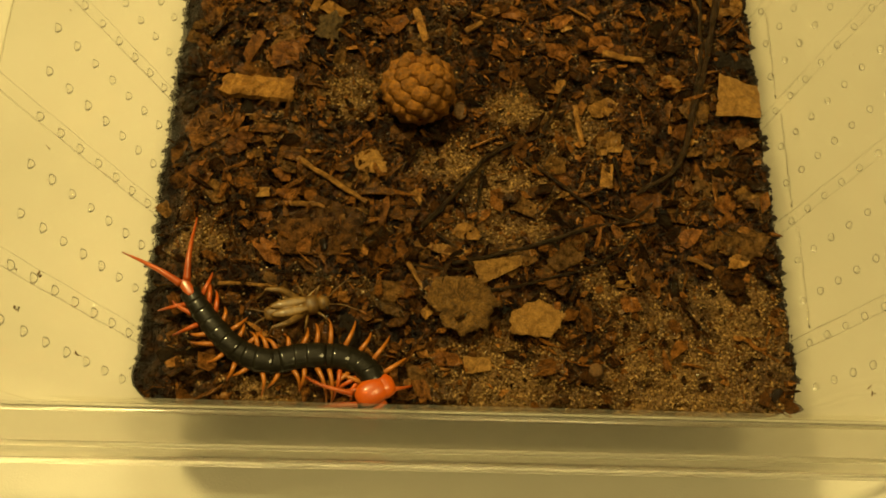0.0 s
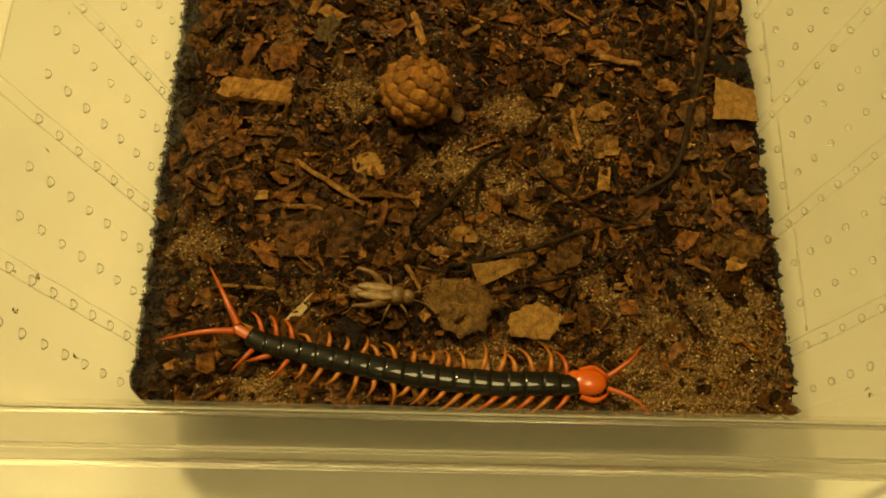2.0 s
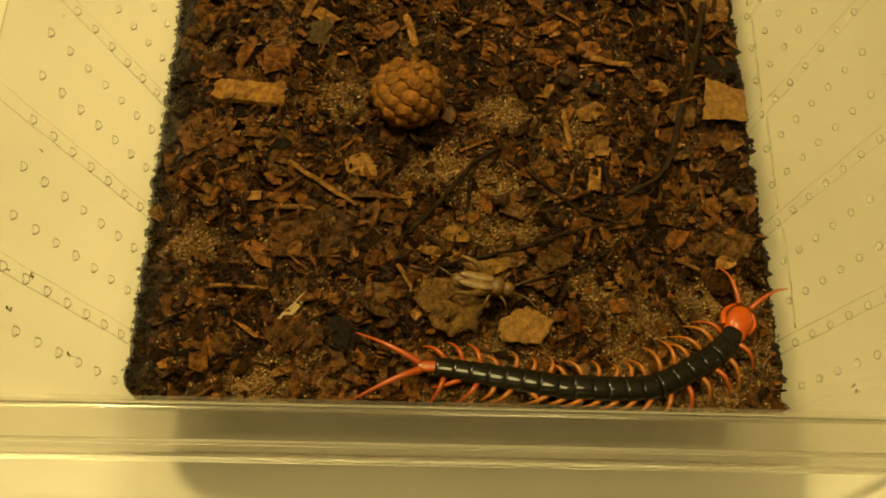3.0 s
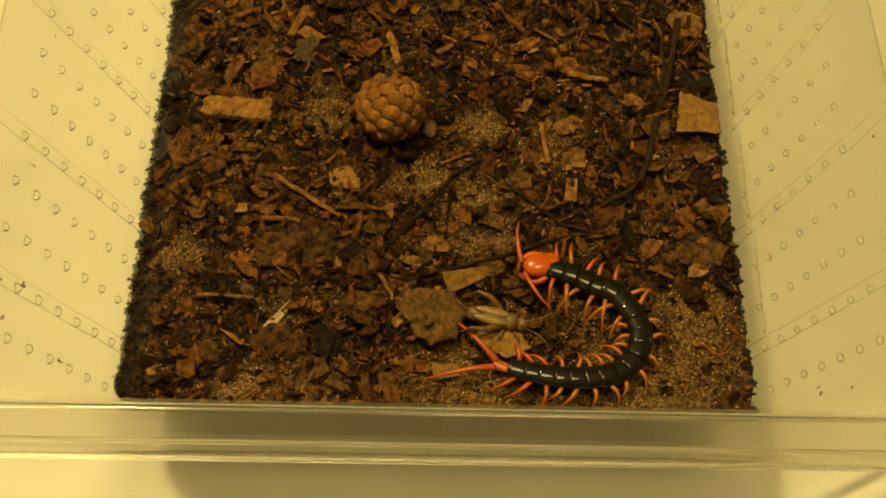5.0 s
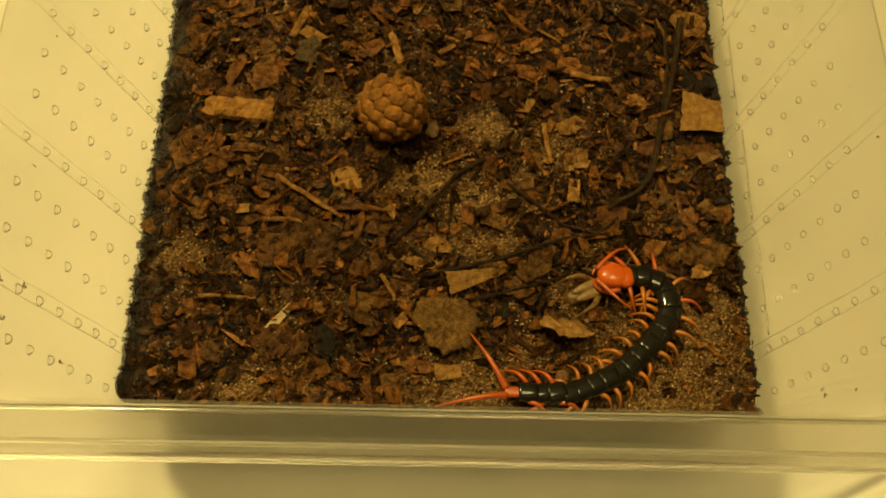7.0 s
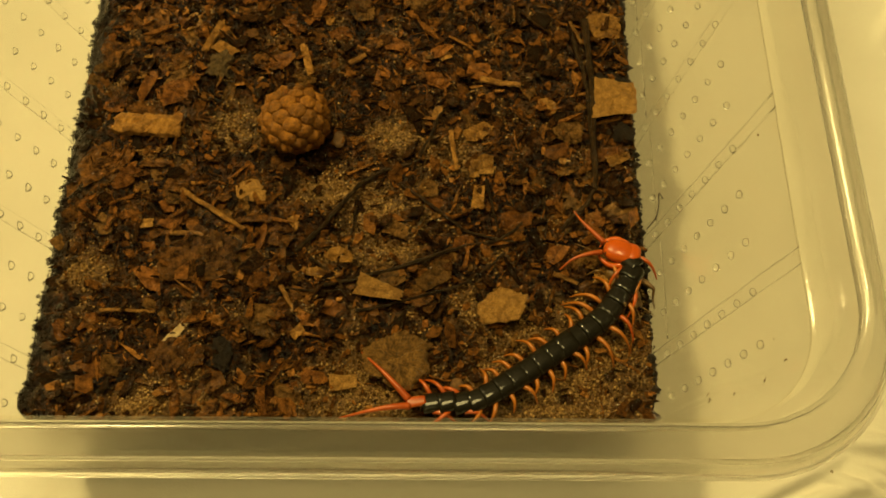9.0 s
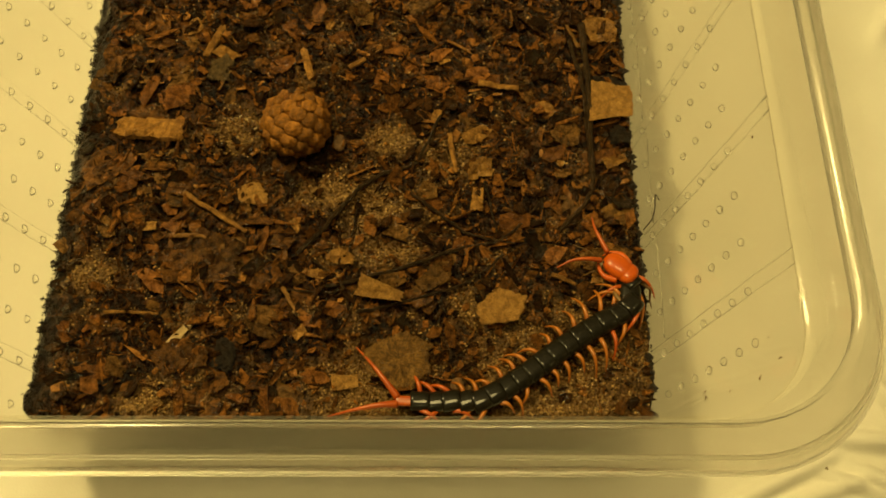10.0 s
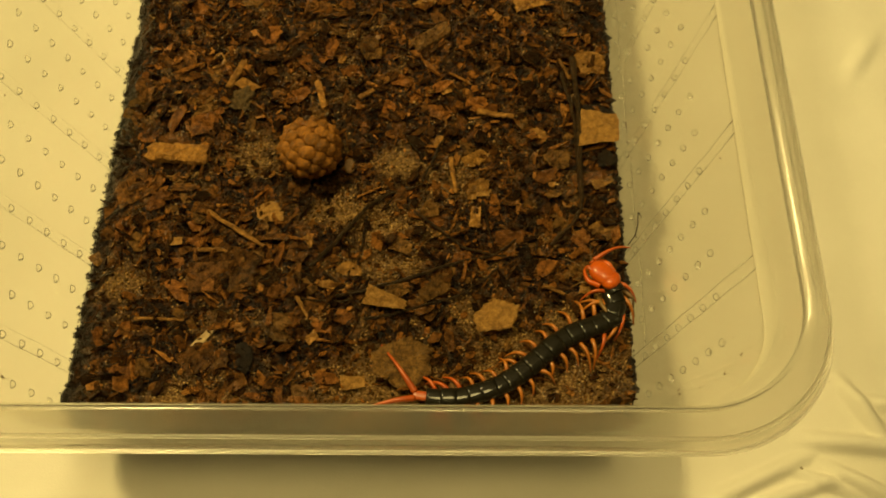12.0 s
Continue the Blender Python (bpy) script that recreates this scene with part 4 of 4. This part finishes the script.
def centipede():
    root = empty("centipede", pose(0, 0, 0), "large dark centipede with orange head and legs crawling on soil", "centipede")
    rings, legs, feelers, tails = [], [], [], []
    step = LENGTH / SEGMENTS
    meshes = {}
    for i in range(SEGMENTS - 2):
        bm = plate(seg_width(i), step * (1.08 if i % 2 else 1.0))
        ring = part("segment", bm, REDLEG if i == 0 else SHELL, root, "red-orange tail segment" if i == 0 else "")
        rings.append(ring)
        if i == 0:
            continue
        for side in (-1, 1):
            long = 0.0096 - 0.0004 * i if i < 4 else (0.0054, 0.0066, 0.0078)[int(hash01(i, side + 9) * 2.99)] + (0.0026 if i > 12 else 0)
            if (side, long) not in meshes:
                leg = part("leg", leg_mesh(side, long), REDLEG if i < 4 else ORANGE, ring, "red leg swept back" if i < 4 else "thin orange leg")
                meshes[side, long] = leg.data
            else:
                leg = new("leg", meshes[side, long])
                leg.parent = ring
                tagged(leg, "red leg swept back" if i < 4 else "thin orange leg")
            legs.append((leg, i, side, seg_width(i), long))
    # head: shield, poison claws, feelers
    bm = blob(bmesh.new(), (0.0012, 0, 0.0003), (0.0054, 0.0040, 0.0024), 14, 24, 0.88)
    head = part("head", bm, HEAD, root, "glossy red-orange head")
    setback = -0.0052
    bm = blob(bmesh.new(), (-0.0026, 0, 0.0001), (0.0032, 0.0037, 0.0021), 12, 22, 0.85)
    part("neck_plate", bm, HEAD, head)
    for side in (-1, 1):
        part("claw", whip([(-0.001, side * 0.0036, -0.0012), (0.003, side * 0.0050, -0.0014), (0.0066, side * 0.0032, -0.0016), (0.0078, side * 0.0008, -0.0018)], 0.0013, 0.0002), HEAD, head)
        part("eye", blob(bmesh.new(), (0.0056, side * 0.0020, 0.0010), (0.0005, 0.0005, 0.0004), 6, 8), LEAF["soil"], head, "small black eye cluster")
        f = part("feeler", whip([(0, 0, 0), (0.005, side * 0.0006, 0.0010), (0.010, side * 0.0018, 0.0008), (0.0145, side * 0.0042, -0.001)], 0.0009, 0.00018, 0.12), REDLEG, head)
        feelers.append((f, side))
        w = part("tail_leg", whip([(0, 0, 0), (-0.006, side * 0.0004, 0.0016), (-0.013, side * 0.0010, 0.0012), (-0.022, side * 0.0016, -0.002)], 0.00125, 0.00025, 0.06), REDLEG, rings[0], "long red tail leg")
        tails.append((w, side))
    for ob in (head, *head.children):
        if ob.name.split(".")[0] != "feeler":
            ob.data.transform(Matrix.Translation((setback, 0, 0)))
    return root, rings, head, legs, feelers, tails


def cricket():
    root = empty("cricket", pose(0, 0, 0), "straw-coloured cricket moving over the litter, then caught", "cricket")
    bm = bmesh.new()
    n = 14
    path = [(-0.0082 + 0.0100 * k / n, 0, 0.0002 * math.sin(k)) for k in range(n + 1)]
    tube(bm, path, [0.0009 + 0.0017 * math.sin(math.pi * (0.12 + 0.6 * k / n)) * (1.06 if k % 2 else 0.95) for k in range(n + 1)], 12, 0.85)
    part("abdomen", bm, CRICKET, root, "ringed straw-brown abdomen")
    part("thorax", blob(bmesh.new(), (0.0032, 0, 0.0004), (0.0022, 0.0024, 0.0022), 8, 14, 0.8), CRICKET, root)
    part("head", blob(bmesh.new(), (0.0062, 0, 0.0), (0.0018, 0.0021, 0.0020), 8, 14), CRICKET, root)
    for side in (-1, 1):
        bm = blob(bmesh.new(), (-0.0020, side * 0.0011, 0.0020), (0.0050, 0.0013, 0.0005), 6, 12)
        part("wing", bm, CRICKET_WING, root, "pale folded wing")
        part("eye", blob(bmesh.new(), (0.0069, side * 0.0016, 0.0007), (0.0005, 0.0005, 0.0006), 6, 8), LEAF["soil"], root)
        hind = part("hind_leg", whip([(0.0005, side * 0.0018, 0), (-0.003, side * 0.0042, 0.0030), (-0.0068, side * 0.0050, 0.0040)], 0.0011, 0.0005), CRICKET, root)
        part("shin", whip([(-0.0068, side * 0.0050, 0.0040), (-0.0080, side * 0.0052, 0.0005), (-0.0100, side * 0.0054, -0.0024)], 0.0004, 0.0002), CRICKET, hind)
        part("middle_leg", whip([(0.0020, side * 0.0018, -0.0006), (0.0012, side * 0.0046, 0.0014), (0.0002, side * 0.0066, -0.0024)], 0.0004, 0.0002), CRICKET, root)
        part("front_leg", whip([(0.0042, side * 0.0016, -0.0006), (0.0058, side * 0.0040, 0.0012), (0.0072, side * 0.0056, -0.0024)], 0.0004, 0.0002), CRICKET, root)
        part("feeler", whip([(0.0074, side * 0.0008, 0.0008), (0.011, side * 0.0026, 0.0030), (0.015, side * 0.0052, 0.0026)], 0.00018, 0.00008), CRICKET, root)
        part("tail_hair", whip([(-0.0080, side * 0.0006, 0), (-0.0105, side * 0.0016, 0.0006), (-0.0125, side * 0.0026, 0)], 0.0002, 0.00008), CRICKET, root)
    for ob in root.children_recursive:
        ob.data.transform(Matrix.Scale(1.22, 4))
    return root


# ---- what moves ----
SPINES = []


def spine(t, *pts):
    """The trunk's middle line at a time, tail first, in millimetres."""
    line = np.array([tuple(p)[:2] for p in smooth_path([(x / 1000, y / 1000, 0) for x, y in pts], 10)])
    d = np.hypot(*np.diff(line, axis=0).T)
    s = np.concatenate([[0], np.cumsum(d)])
    u = np.linspace(0, s[-1], SEGMENTS + 1)
    q = np.stack([np.interp(u, s, line[:, 0]), np.interp(u, s, line[:, 1])], 1)
    a = np.unwrap(np.arctan2(*np.diff(q, axis=0).T[::-1]))
    if SPINES:
        a += 2 * math.pi * round((SPINES[-1][1][0] - a[0]) / (2 * math.pi))
    SPINES.append((t, a, q[0], s[-1] / SEGMENTS))


def glide(ts, vs, t):
    """Smooth, not overshooting, through the values vs at the times ts."""
    k = int(min(max(np.searchsorted(ts, t, side="right") - 1, 0), len(ts) - 2))

    def slope(i):
        if i <= 0 or i >= len(ts) - 1:
            return np.zeros_like(vs[0])
        a, b = (vs[i] - vs[i - 1]) / (ts[i] - ts[i - 1]), (vs[i + 1] - vs[i]) / (ts[i + 1] - ts[i])
        return np.where(a * b > 0, np.sign(a) * np.minimum(np.abs(a + b) / 2, 2 * np.minimum(np.abs(a), np.abs(b))), 0.0)

    h = ts[k + 1] - ts[k]
    u = min(1, max(0, (t - ts[k]) / h))
    m0, m1 = slope(k), slope(k + 1)
    return ((2 * u ** 3 - 3 * u * u + 1) * vs[k] + (u ** 3 - 2 * u * u + u) * h * m0 + (3 * u * u - 2 * u ** 3) * vs[k + 1] + (u ** 3 - u * u) * h * m1)


def motions():
    spine(0, (-87, 37), (-79, 26), (-70, 17), (-60, 13), (-49, 15), (-38, 15), (-31, 12), (-28, 7), (-29, 2), (-34, -1))
    spine(0.5, (-87, 37), (-79, 26), (-70, 17), (-60, 13), (-49, 15), (-38, 15), (-32, 11), (-29, 6), (-24, 3), (-17, 5), (-13, 7), (-9, 8))
    spine(1.0, (-87, 38), (-79, 26), (-70, 17), (-60, 14), (-49, 15), (-40, 15), (-31, 10), (-20, 7), (-6, 7), (2, 9), (7, 10))
    spine(1.5, (-87, 37), (-81, 28), (-73, 19), (-63, 14), (-51, 15), (-38, 14), (-24, 10), (-11, 7), (-0, 8), (6, 9), (12, 10))
    spine(2.0, (-70, 24), (-60, 19), (-49, 17), (-35, 14), (-15, 11), (7, 9), (30, 9), (37, 10), (43, 10))
    spine(2.5, (-60, 20), (-49, 17), (-38, 14), (-21, 12), (-4, 10), (13, 10), (30, 10), (43, 9), (49, 9), (56, 9))
    spine(3.0, (-12, 13), (-5, 13), (9, 11), (27, 8), (44, 7), (61, 9), (73, 15), (82, 21), (87, 28), (91, 36))
    spine(3.5, (-1, 14), (9, 12), (25, 10), (41, 10), (55, 13), (69, 19), (79, 28), (88, 39), (93, 45), (95, 53))
    spine(3.7, (3, 13), (12, 12), (30, 8), (46, 9), (60, 14), (73, 22), (82, 31), (90, 42), (92, 49), (92, 57))
    spine(5.3, (19, 17), (28, 14), (41, 13), (53, 14), (62, 20), (65, 29), (61, 37), (54, 42), (43, 43), (36, 41), (30, 38), (26, 34))
    spine(5.5, (17, 7), (27, 7), (40, 9), (50, 13), (60, 20), (64, 29), (62, 38), (54, 43), (45, 44), (39, 41), (36, 35), (34, 26))
    spine(6.0, (17, 4), (28, 4), (39, 6), (50, 10), (61, 18), (67, 26), (68, 36), (63, 43), (55, 45), (47, 40), (43, 34), (41.5, 30.5))
    spine(6.5, (17, 5), (29, 5), (41, 9), (52, 15), (62, 23), (69, 33), (70, 42), (66, 49), (59, 49), (53, 46), (48, 43))
    spine(6.7, (20, 5), (31, 5), (42, 8), (55, 14), (65, 23), (72, 33), (72, 41), (68, 46), (61, 45), (52, 42), (48, 41))
    spine(8.3, (22, 4), (33, 5), (46, 9), (60, 17), (74, 27), (87, 36), (95, 46), (98, 51), (96, 55), (91, 61))
    spine(9.0, (24, 3), (35, 5), (47, 9), (60, 17), (74, 27), (86, 36), (94, 47), (98, 53), (93, 57), (86, 59))
    spine(9.5, (23, 4), (35, 4), (47, 8), (61, 16), (76, 26), (89, 35), (98, 44), (99, 48), (94, 51), (87, 57))
    spine(10.0, (20, 4), (32, 4), (45, 7), (59, 15), (74, 26), (85, 33), (94, 38), (98, 44), (94, 50), (87, 56))
    spine(10.5, (21, 5), (35, 5), (47, 9), (61, 19), (75, 28), (86, 34), (95, 40), (97, 45), (94, 52), (86, 58))
    spine(12.0, (25, 9), (39, 8), (53, 12), (65, 20), (77, 30), (89, 35), (97, 40), (97, 46), (92, 53), (87, 58))
    ts = [s[0] for s in SPINES]
    angles, tails_at, steps = [s[1] for s in SPINES], [s[2] for s in SPINES], [np.array([s[3]]) for s in SPINES]
    root, rings, head, legs, feelers, tails = centipede()
    times = [k / 10 for k in range(121)]
    tracks = []
    travel = np.zeros(SEGMENTS)
    last = None
    phases, turns = [], []
    for t in times:
        a, p, st = glide(ts, angles, t), glide(ts, tails_at, t), float(glide(ts, steps, t)[0])
        pts = [np.array(p)]
        for k in range(SEGMENTS):
            pts.append(pts[-1] + st * np.array([math.cos(a[k]), math.sin(a[k])]))
        mids = [(pts[k] + pts[k + 1]) / 2 for k in range(SEGMENTS)]
        mids = [np.array([min(max(m[0], -0.097), 0.0955), max(m[1], (0.0028, 0.0036, 0.0052)[SEGMENTS - 1 - k] if k > SEGMENTS - 4 else 0.0074)]) for k, m in enumerate(mids)]
        if last is not None:
            travel = travel + np.array([np.hypot(*(m - l)) for m, l in zip(mids, last)])
        last = mids
        phases.append(travel.copy())
        row = []
        for k in range(SEGMENTS):
            x, y = float(mids[k][0]), float(mids[k][1])
            lift = 0.0026 * min(1, max(0, (k - 15) / 6)) * min(1, max(0, (t - 4.6) / 0.7))
            row.append(pose(x, y, lift + 0.0049 + 0.4 * ground(x, max(y, 0.004)) + 0.0003 * math.sin(k * 0.7 + t), 0, 0, math.degrees(a[k])))
        tracks.append(row)
        turns.append([(float(m[1]), float(q), float(m[0])) for m, q in zip(mids, a)])
    middle = SEGMENTS // 2
    walk(root, [(t, row[middle]) for t, row in zip(times, tracks)])
    for k, ob in list(enumerate(rings)) + [(SEGMENTS - 1, head)]:
        walk(ob, [(t, row[middle].inverted() @ row[k]) for t, row in zip(times, tracks)])
    for leg, i, side, w, long in legs:
        rest = (hash01(i, side + 5) - 0.5) * 74 + (i - 10) * 1.2
        rows = []
        for t, ph, tr in zip(times, phases, turns):
            c = math.sin(2 * math.pi * (ph[i] / 0.020 + i * 0.16 + (0.5 if side > 0 else 0)))
            live = min(1, ph[i] / 0.01)
            swing = rest * (1 - 0.5 * live) + 21 * c * live + 3 * math.sin(3.1 * t + i)
            back = 8 - swing * 0.9 + (34 - 6 * i if i < 5 else 0) - (22 * min(1, max(0, (t - 4.6) / 0.7)) if i > 15 else 0)
            y, heading, x = tr[i]
            reach = (y - 0.0006 - w * 0.86) / 0.0078
            if side * math.cos(heading) < -0.3 and reach < 1:
                most = math.degrees(math.acos(max(0.12, reach)))
                back = max(back, most) if hash01(i, 33) < 0.62 else min(back, -most)
            reach = (0.1005 - x - w * 0.86) / long
            if -side * math.sin(heading) > 0.3 and reach < 1:
                most = math.degrees(math.acos(max(0.12, reach)))
                back = min(82, max(back, most))
            rows.append((t, pose(0, side * w * 0.86, -0.0006, 0, 0, side * back)))
        walk(leg, rows[::2])
    for f, side in feelers:
        rows = []
        for t, tr in zip(times[::2], turns[::2]):
            y, heading, x = tr[-1]
            turn = radians(side * (24 + 12 * math.sin(2.6 * t + 1.3 * side)))
            held = min(1, max(0, (t - 4.6) / 0.7)) * min(1, max(0, (7.7 - t) / 0.8)) + min(1, max(0, (t - 10.2) / 0.7))
            turn += held * (radians(side * (138 if t < 9 else 168)) - turn)
            room = max(-1, min(1, (0.1005 - x) / 0.015))
            if math.cos(heading + turn) > room and math.sin(heading) > 0:
                turn = math.acos(room) - heading
            low = max(-1, min(1, (0.0035 - y) / 0.016))
            if math.sin(heading + turn) < low:
                ends = [k * math.tau + v for k in (-2, -1, 0, 1, 2) for v in (math.asin(low), math.pi - math.asin(low))]
                turn = min(ends, key=lambda v: abs(v - heading - turn)) - heading
            rows.append((t, pose(0.0016, side * 0.0018, 0.0006, 0, 6 * math.sin(2.2 * t + side), math.degrees(turn))))
        walk(f, rows)
    for w, side in tails:
        rows = []
        for t, tr in zip(times[::2], turns[::2]):
            y, heading, x = tr[0]
            spread = 27 + 6 * math.sin(0.9 * t + side)
            world = math.radians(180 - side * spread) + heading
            low = (0.0055 - y) / 0.022
            if math.sin(world) < low:
                world = math.pi - math.asin(max(-1, min(1, low)))
            elif y < 0.012:
                world -= math.radians(22) * (1 if side * math.cos(heading) > 0 else 0)
            rows.append((t, pose(-0.0022, side * 0.0010, 0, 0, 0, math.degrees(world - heading) - 180)))
        walk(w, rows)

    bug = cricket()
    at = lambda x, y, turn, z=4.4, lean=0: pose(x / 1000, y / 1000, z / 1000, lean, 0, turn)
    walk(bug, [(0, at(-52, 30, 14)), (0.6, at(-52, 30, 14)), (1.0, at(-44, 36, 12)), (1.5, at(-28, 35.5, -4)), (2.0, at(-26, 36, -4)), (2.3, at(-12, 40, 14)),
               (2.5, at(4, 43, 16)), (3.0, at(8, 40, -10)), (3.4, at(19, 32.5, -22)), (3.7, at(19, 32, -20)), (4.6, at(19, 32, -20)), (5.3, at(22, 29, 20, 2.6, 10)),
               (5.5, at(34, 25, 78, 2.0, 10)), (6.0, at(37, 33, 35, 1.6, 10)), (6.5, at(46, 42, 25, 1.4, 10)), (6.7, at(45.5, 42, 22, 1.4, 10)), (7.6, at(77, 51, 60, 1.6, 10)),
               (8.3, at(92.5, 49, 122, 0.8, 10)), (9.0, at(92.5, 49, 122, 0.8, 10)), (10.0, at(92.5, 49, 122, 0.8, 10)), (12.0, at(92.5, 49, 122, 0.8, 10))])

    bm = leaf_mesh(0.0185, 0.0135, 905, curl=1.4)
    scrap = thing("leaf_piece", bm, LEAF["pale"], "curled tan leaf scrap that the centipede pushes aside", "leaf", "litter pieces on the soil")
    lie = lambda x, y, turn, z=2.8, rx=4, ry=-5: pose(x / 1000, y / 1000, z / 1000, rx, ry, turn)
    walk(scrap, [(0, lie(21, 28, 22)), (2.4, lie(21, 28, 22)), (3.0, lie(21, 26, 24)), (3.7, lie(20, 24, 26)), (4.6, lie(20, 24, 30)), (5.3, lie(22, 24, -35, 3, -16)), (6.0, lie(31, 21, -40, 3, -25)),
                 (6.5, lie(39, 28, -14, 4, -40)), (6.7, lie(39, 28, -14, 4, -40)), (8.3, lie(54, 39, 35, 2.4)), (12, lie(54, 38.5, 35, 2.4))])
    bm = leaf_mesh(0.0148, 0.0172, 921, curl=0.4, taper=0.22)
    flat = thing("leaf_piece", bm, LEAF["pale"], "clean-edged tan leaf square lying beside the tub wall", "leaf", "litter pieces on the soil", smooth=False)
    walk(flat, [(0, lie(93.6, 112.4, -8, 2.6, -4, 3)), (6.7, lie(93.6, 112.4, -8, 2.6, -4, 3)), (8.3, lie(95.2, 120.5, -4, 3.0, -3, -4)), (12, lie(95.2, 120.5, -4, 3.0, -3, -4))])
    bm = leaf_mesh(0.0158, 0.0080, 933, curl=1.4, taper=0.9)
    torn = thing("leaf_piece", bm, LEAF["pale"], "torn tan leaf strip on top of the litter", "leaf", "litter pieces on the soil", smooth=False)
    walk(torn, [(0, lie(9.8, 46, 16, 2.8, 8, 4)), (6.7, lie(9.8, 46, 16, 2.8, 8, 4)), (8.3, lie(13.5, 45.2, -20, 2.8, 8, 4)), (12, lie(13.5, 45.2, -20, 2.8, 8, 4))])
    still, swung = pose(0, 0, 0), pose(0.088, 0.140, 0.0006) @ pose(0, 0, 0, 0, 0, 15.5) @ pose(-0.088, -0.140, 0)
    path = smooth_path([(0, 0, 0), (0.0018, 0.0010, 0.006), (0.0026, 0.004, 0.0085), (0.0030, 0.0085, 0.0095), (0.0036, 0.0055, 0.0115)], 6)
    root = thing("rootlet", tube(bmesh.new(), path, [0.00022] * len(path), 6), LEAF["dark"], "fine dark rootlet stirred up against the clear wall", "rootlet")
    walk(root, [(0, pose(0.086, 0.060, 0.0018, 0, -62, 20)), (6.7, pose(0.086, 0.060, 0.0018, 0, -62, 20)), (8.3, pose(0.103, 0.069, 0.001)), (12, pose(0.103, 0.069, 0.001))])
    for ob in SHOVED:
        walk(ob, [(0, still), (6.7, still), (8.3, swung), (12, swung)])
    bm = leaf_mesh(0.0205, 0.0190, 911, thick=0.0009, curl=1.2, corners=11)
    disc = thing("leaf_piece", bm, LEAF["dusty"], "round brown sand-dusted leaf that gets shoved along", "leaf", "litter pieces on the soil")
    walk(disc, [(0, lie(-2, 34, 5, 3.6, 4, 5)), (4.2, lie(-2, 34, 5, 3.6, 4, 5)), (5.3, lie(-1, 33, 2, 3.6, 4, 5)), (6.7, lie(0, 32, 0, 3.6, 4, 5)), (8.3, lie(20, 22, 30, 3.6, 3, 4)), (12, lie(20.5, 21.5, 30, 3.6, 3, 4))])


motions()
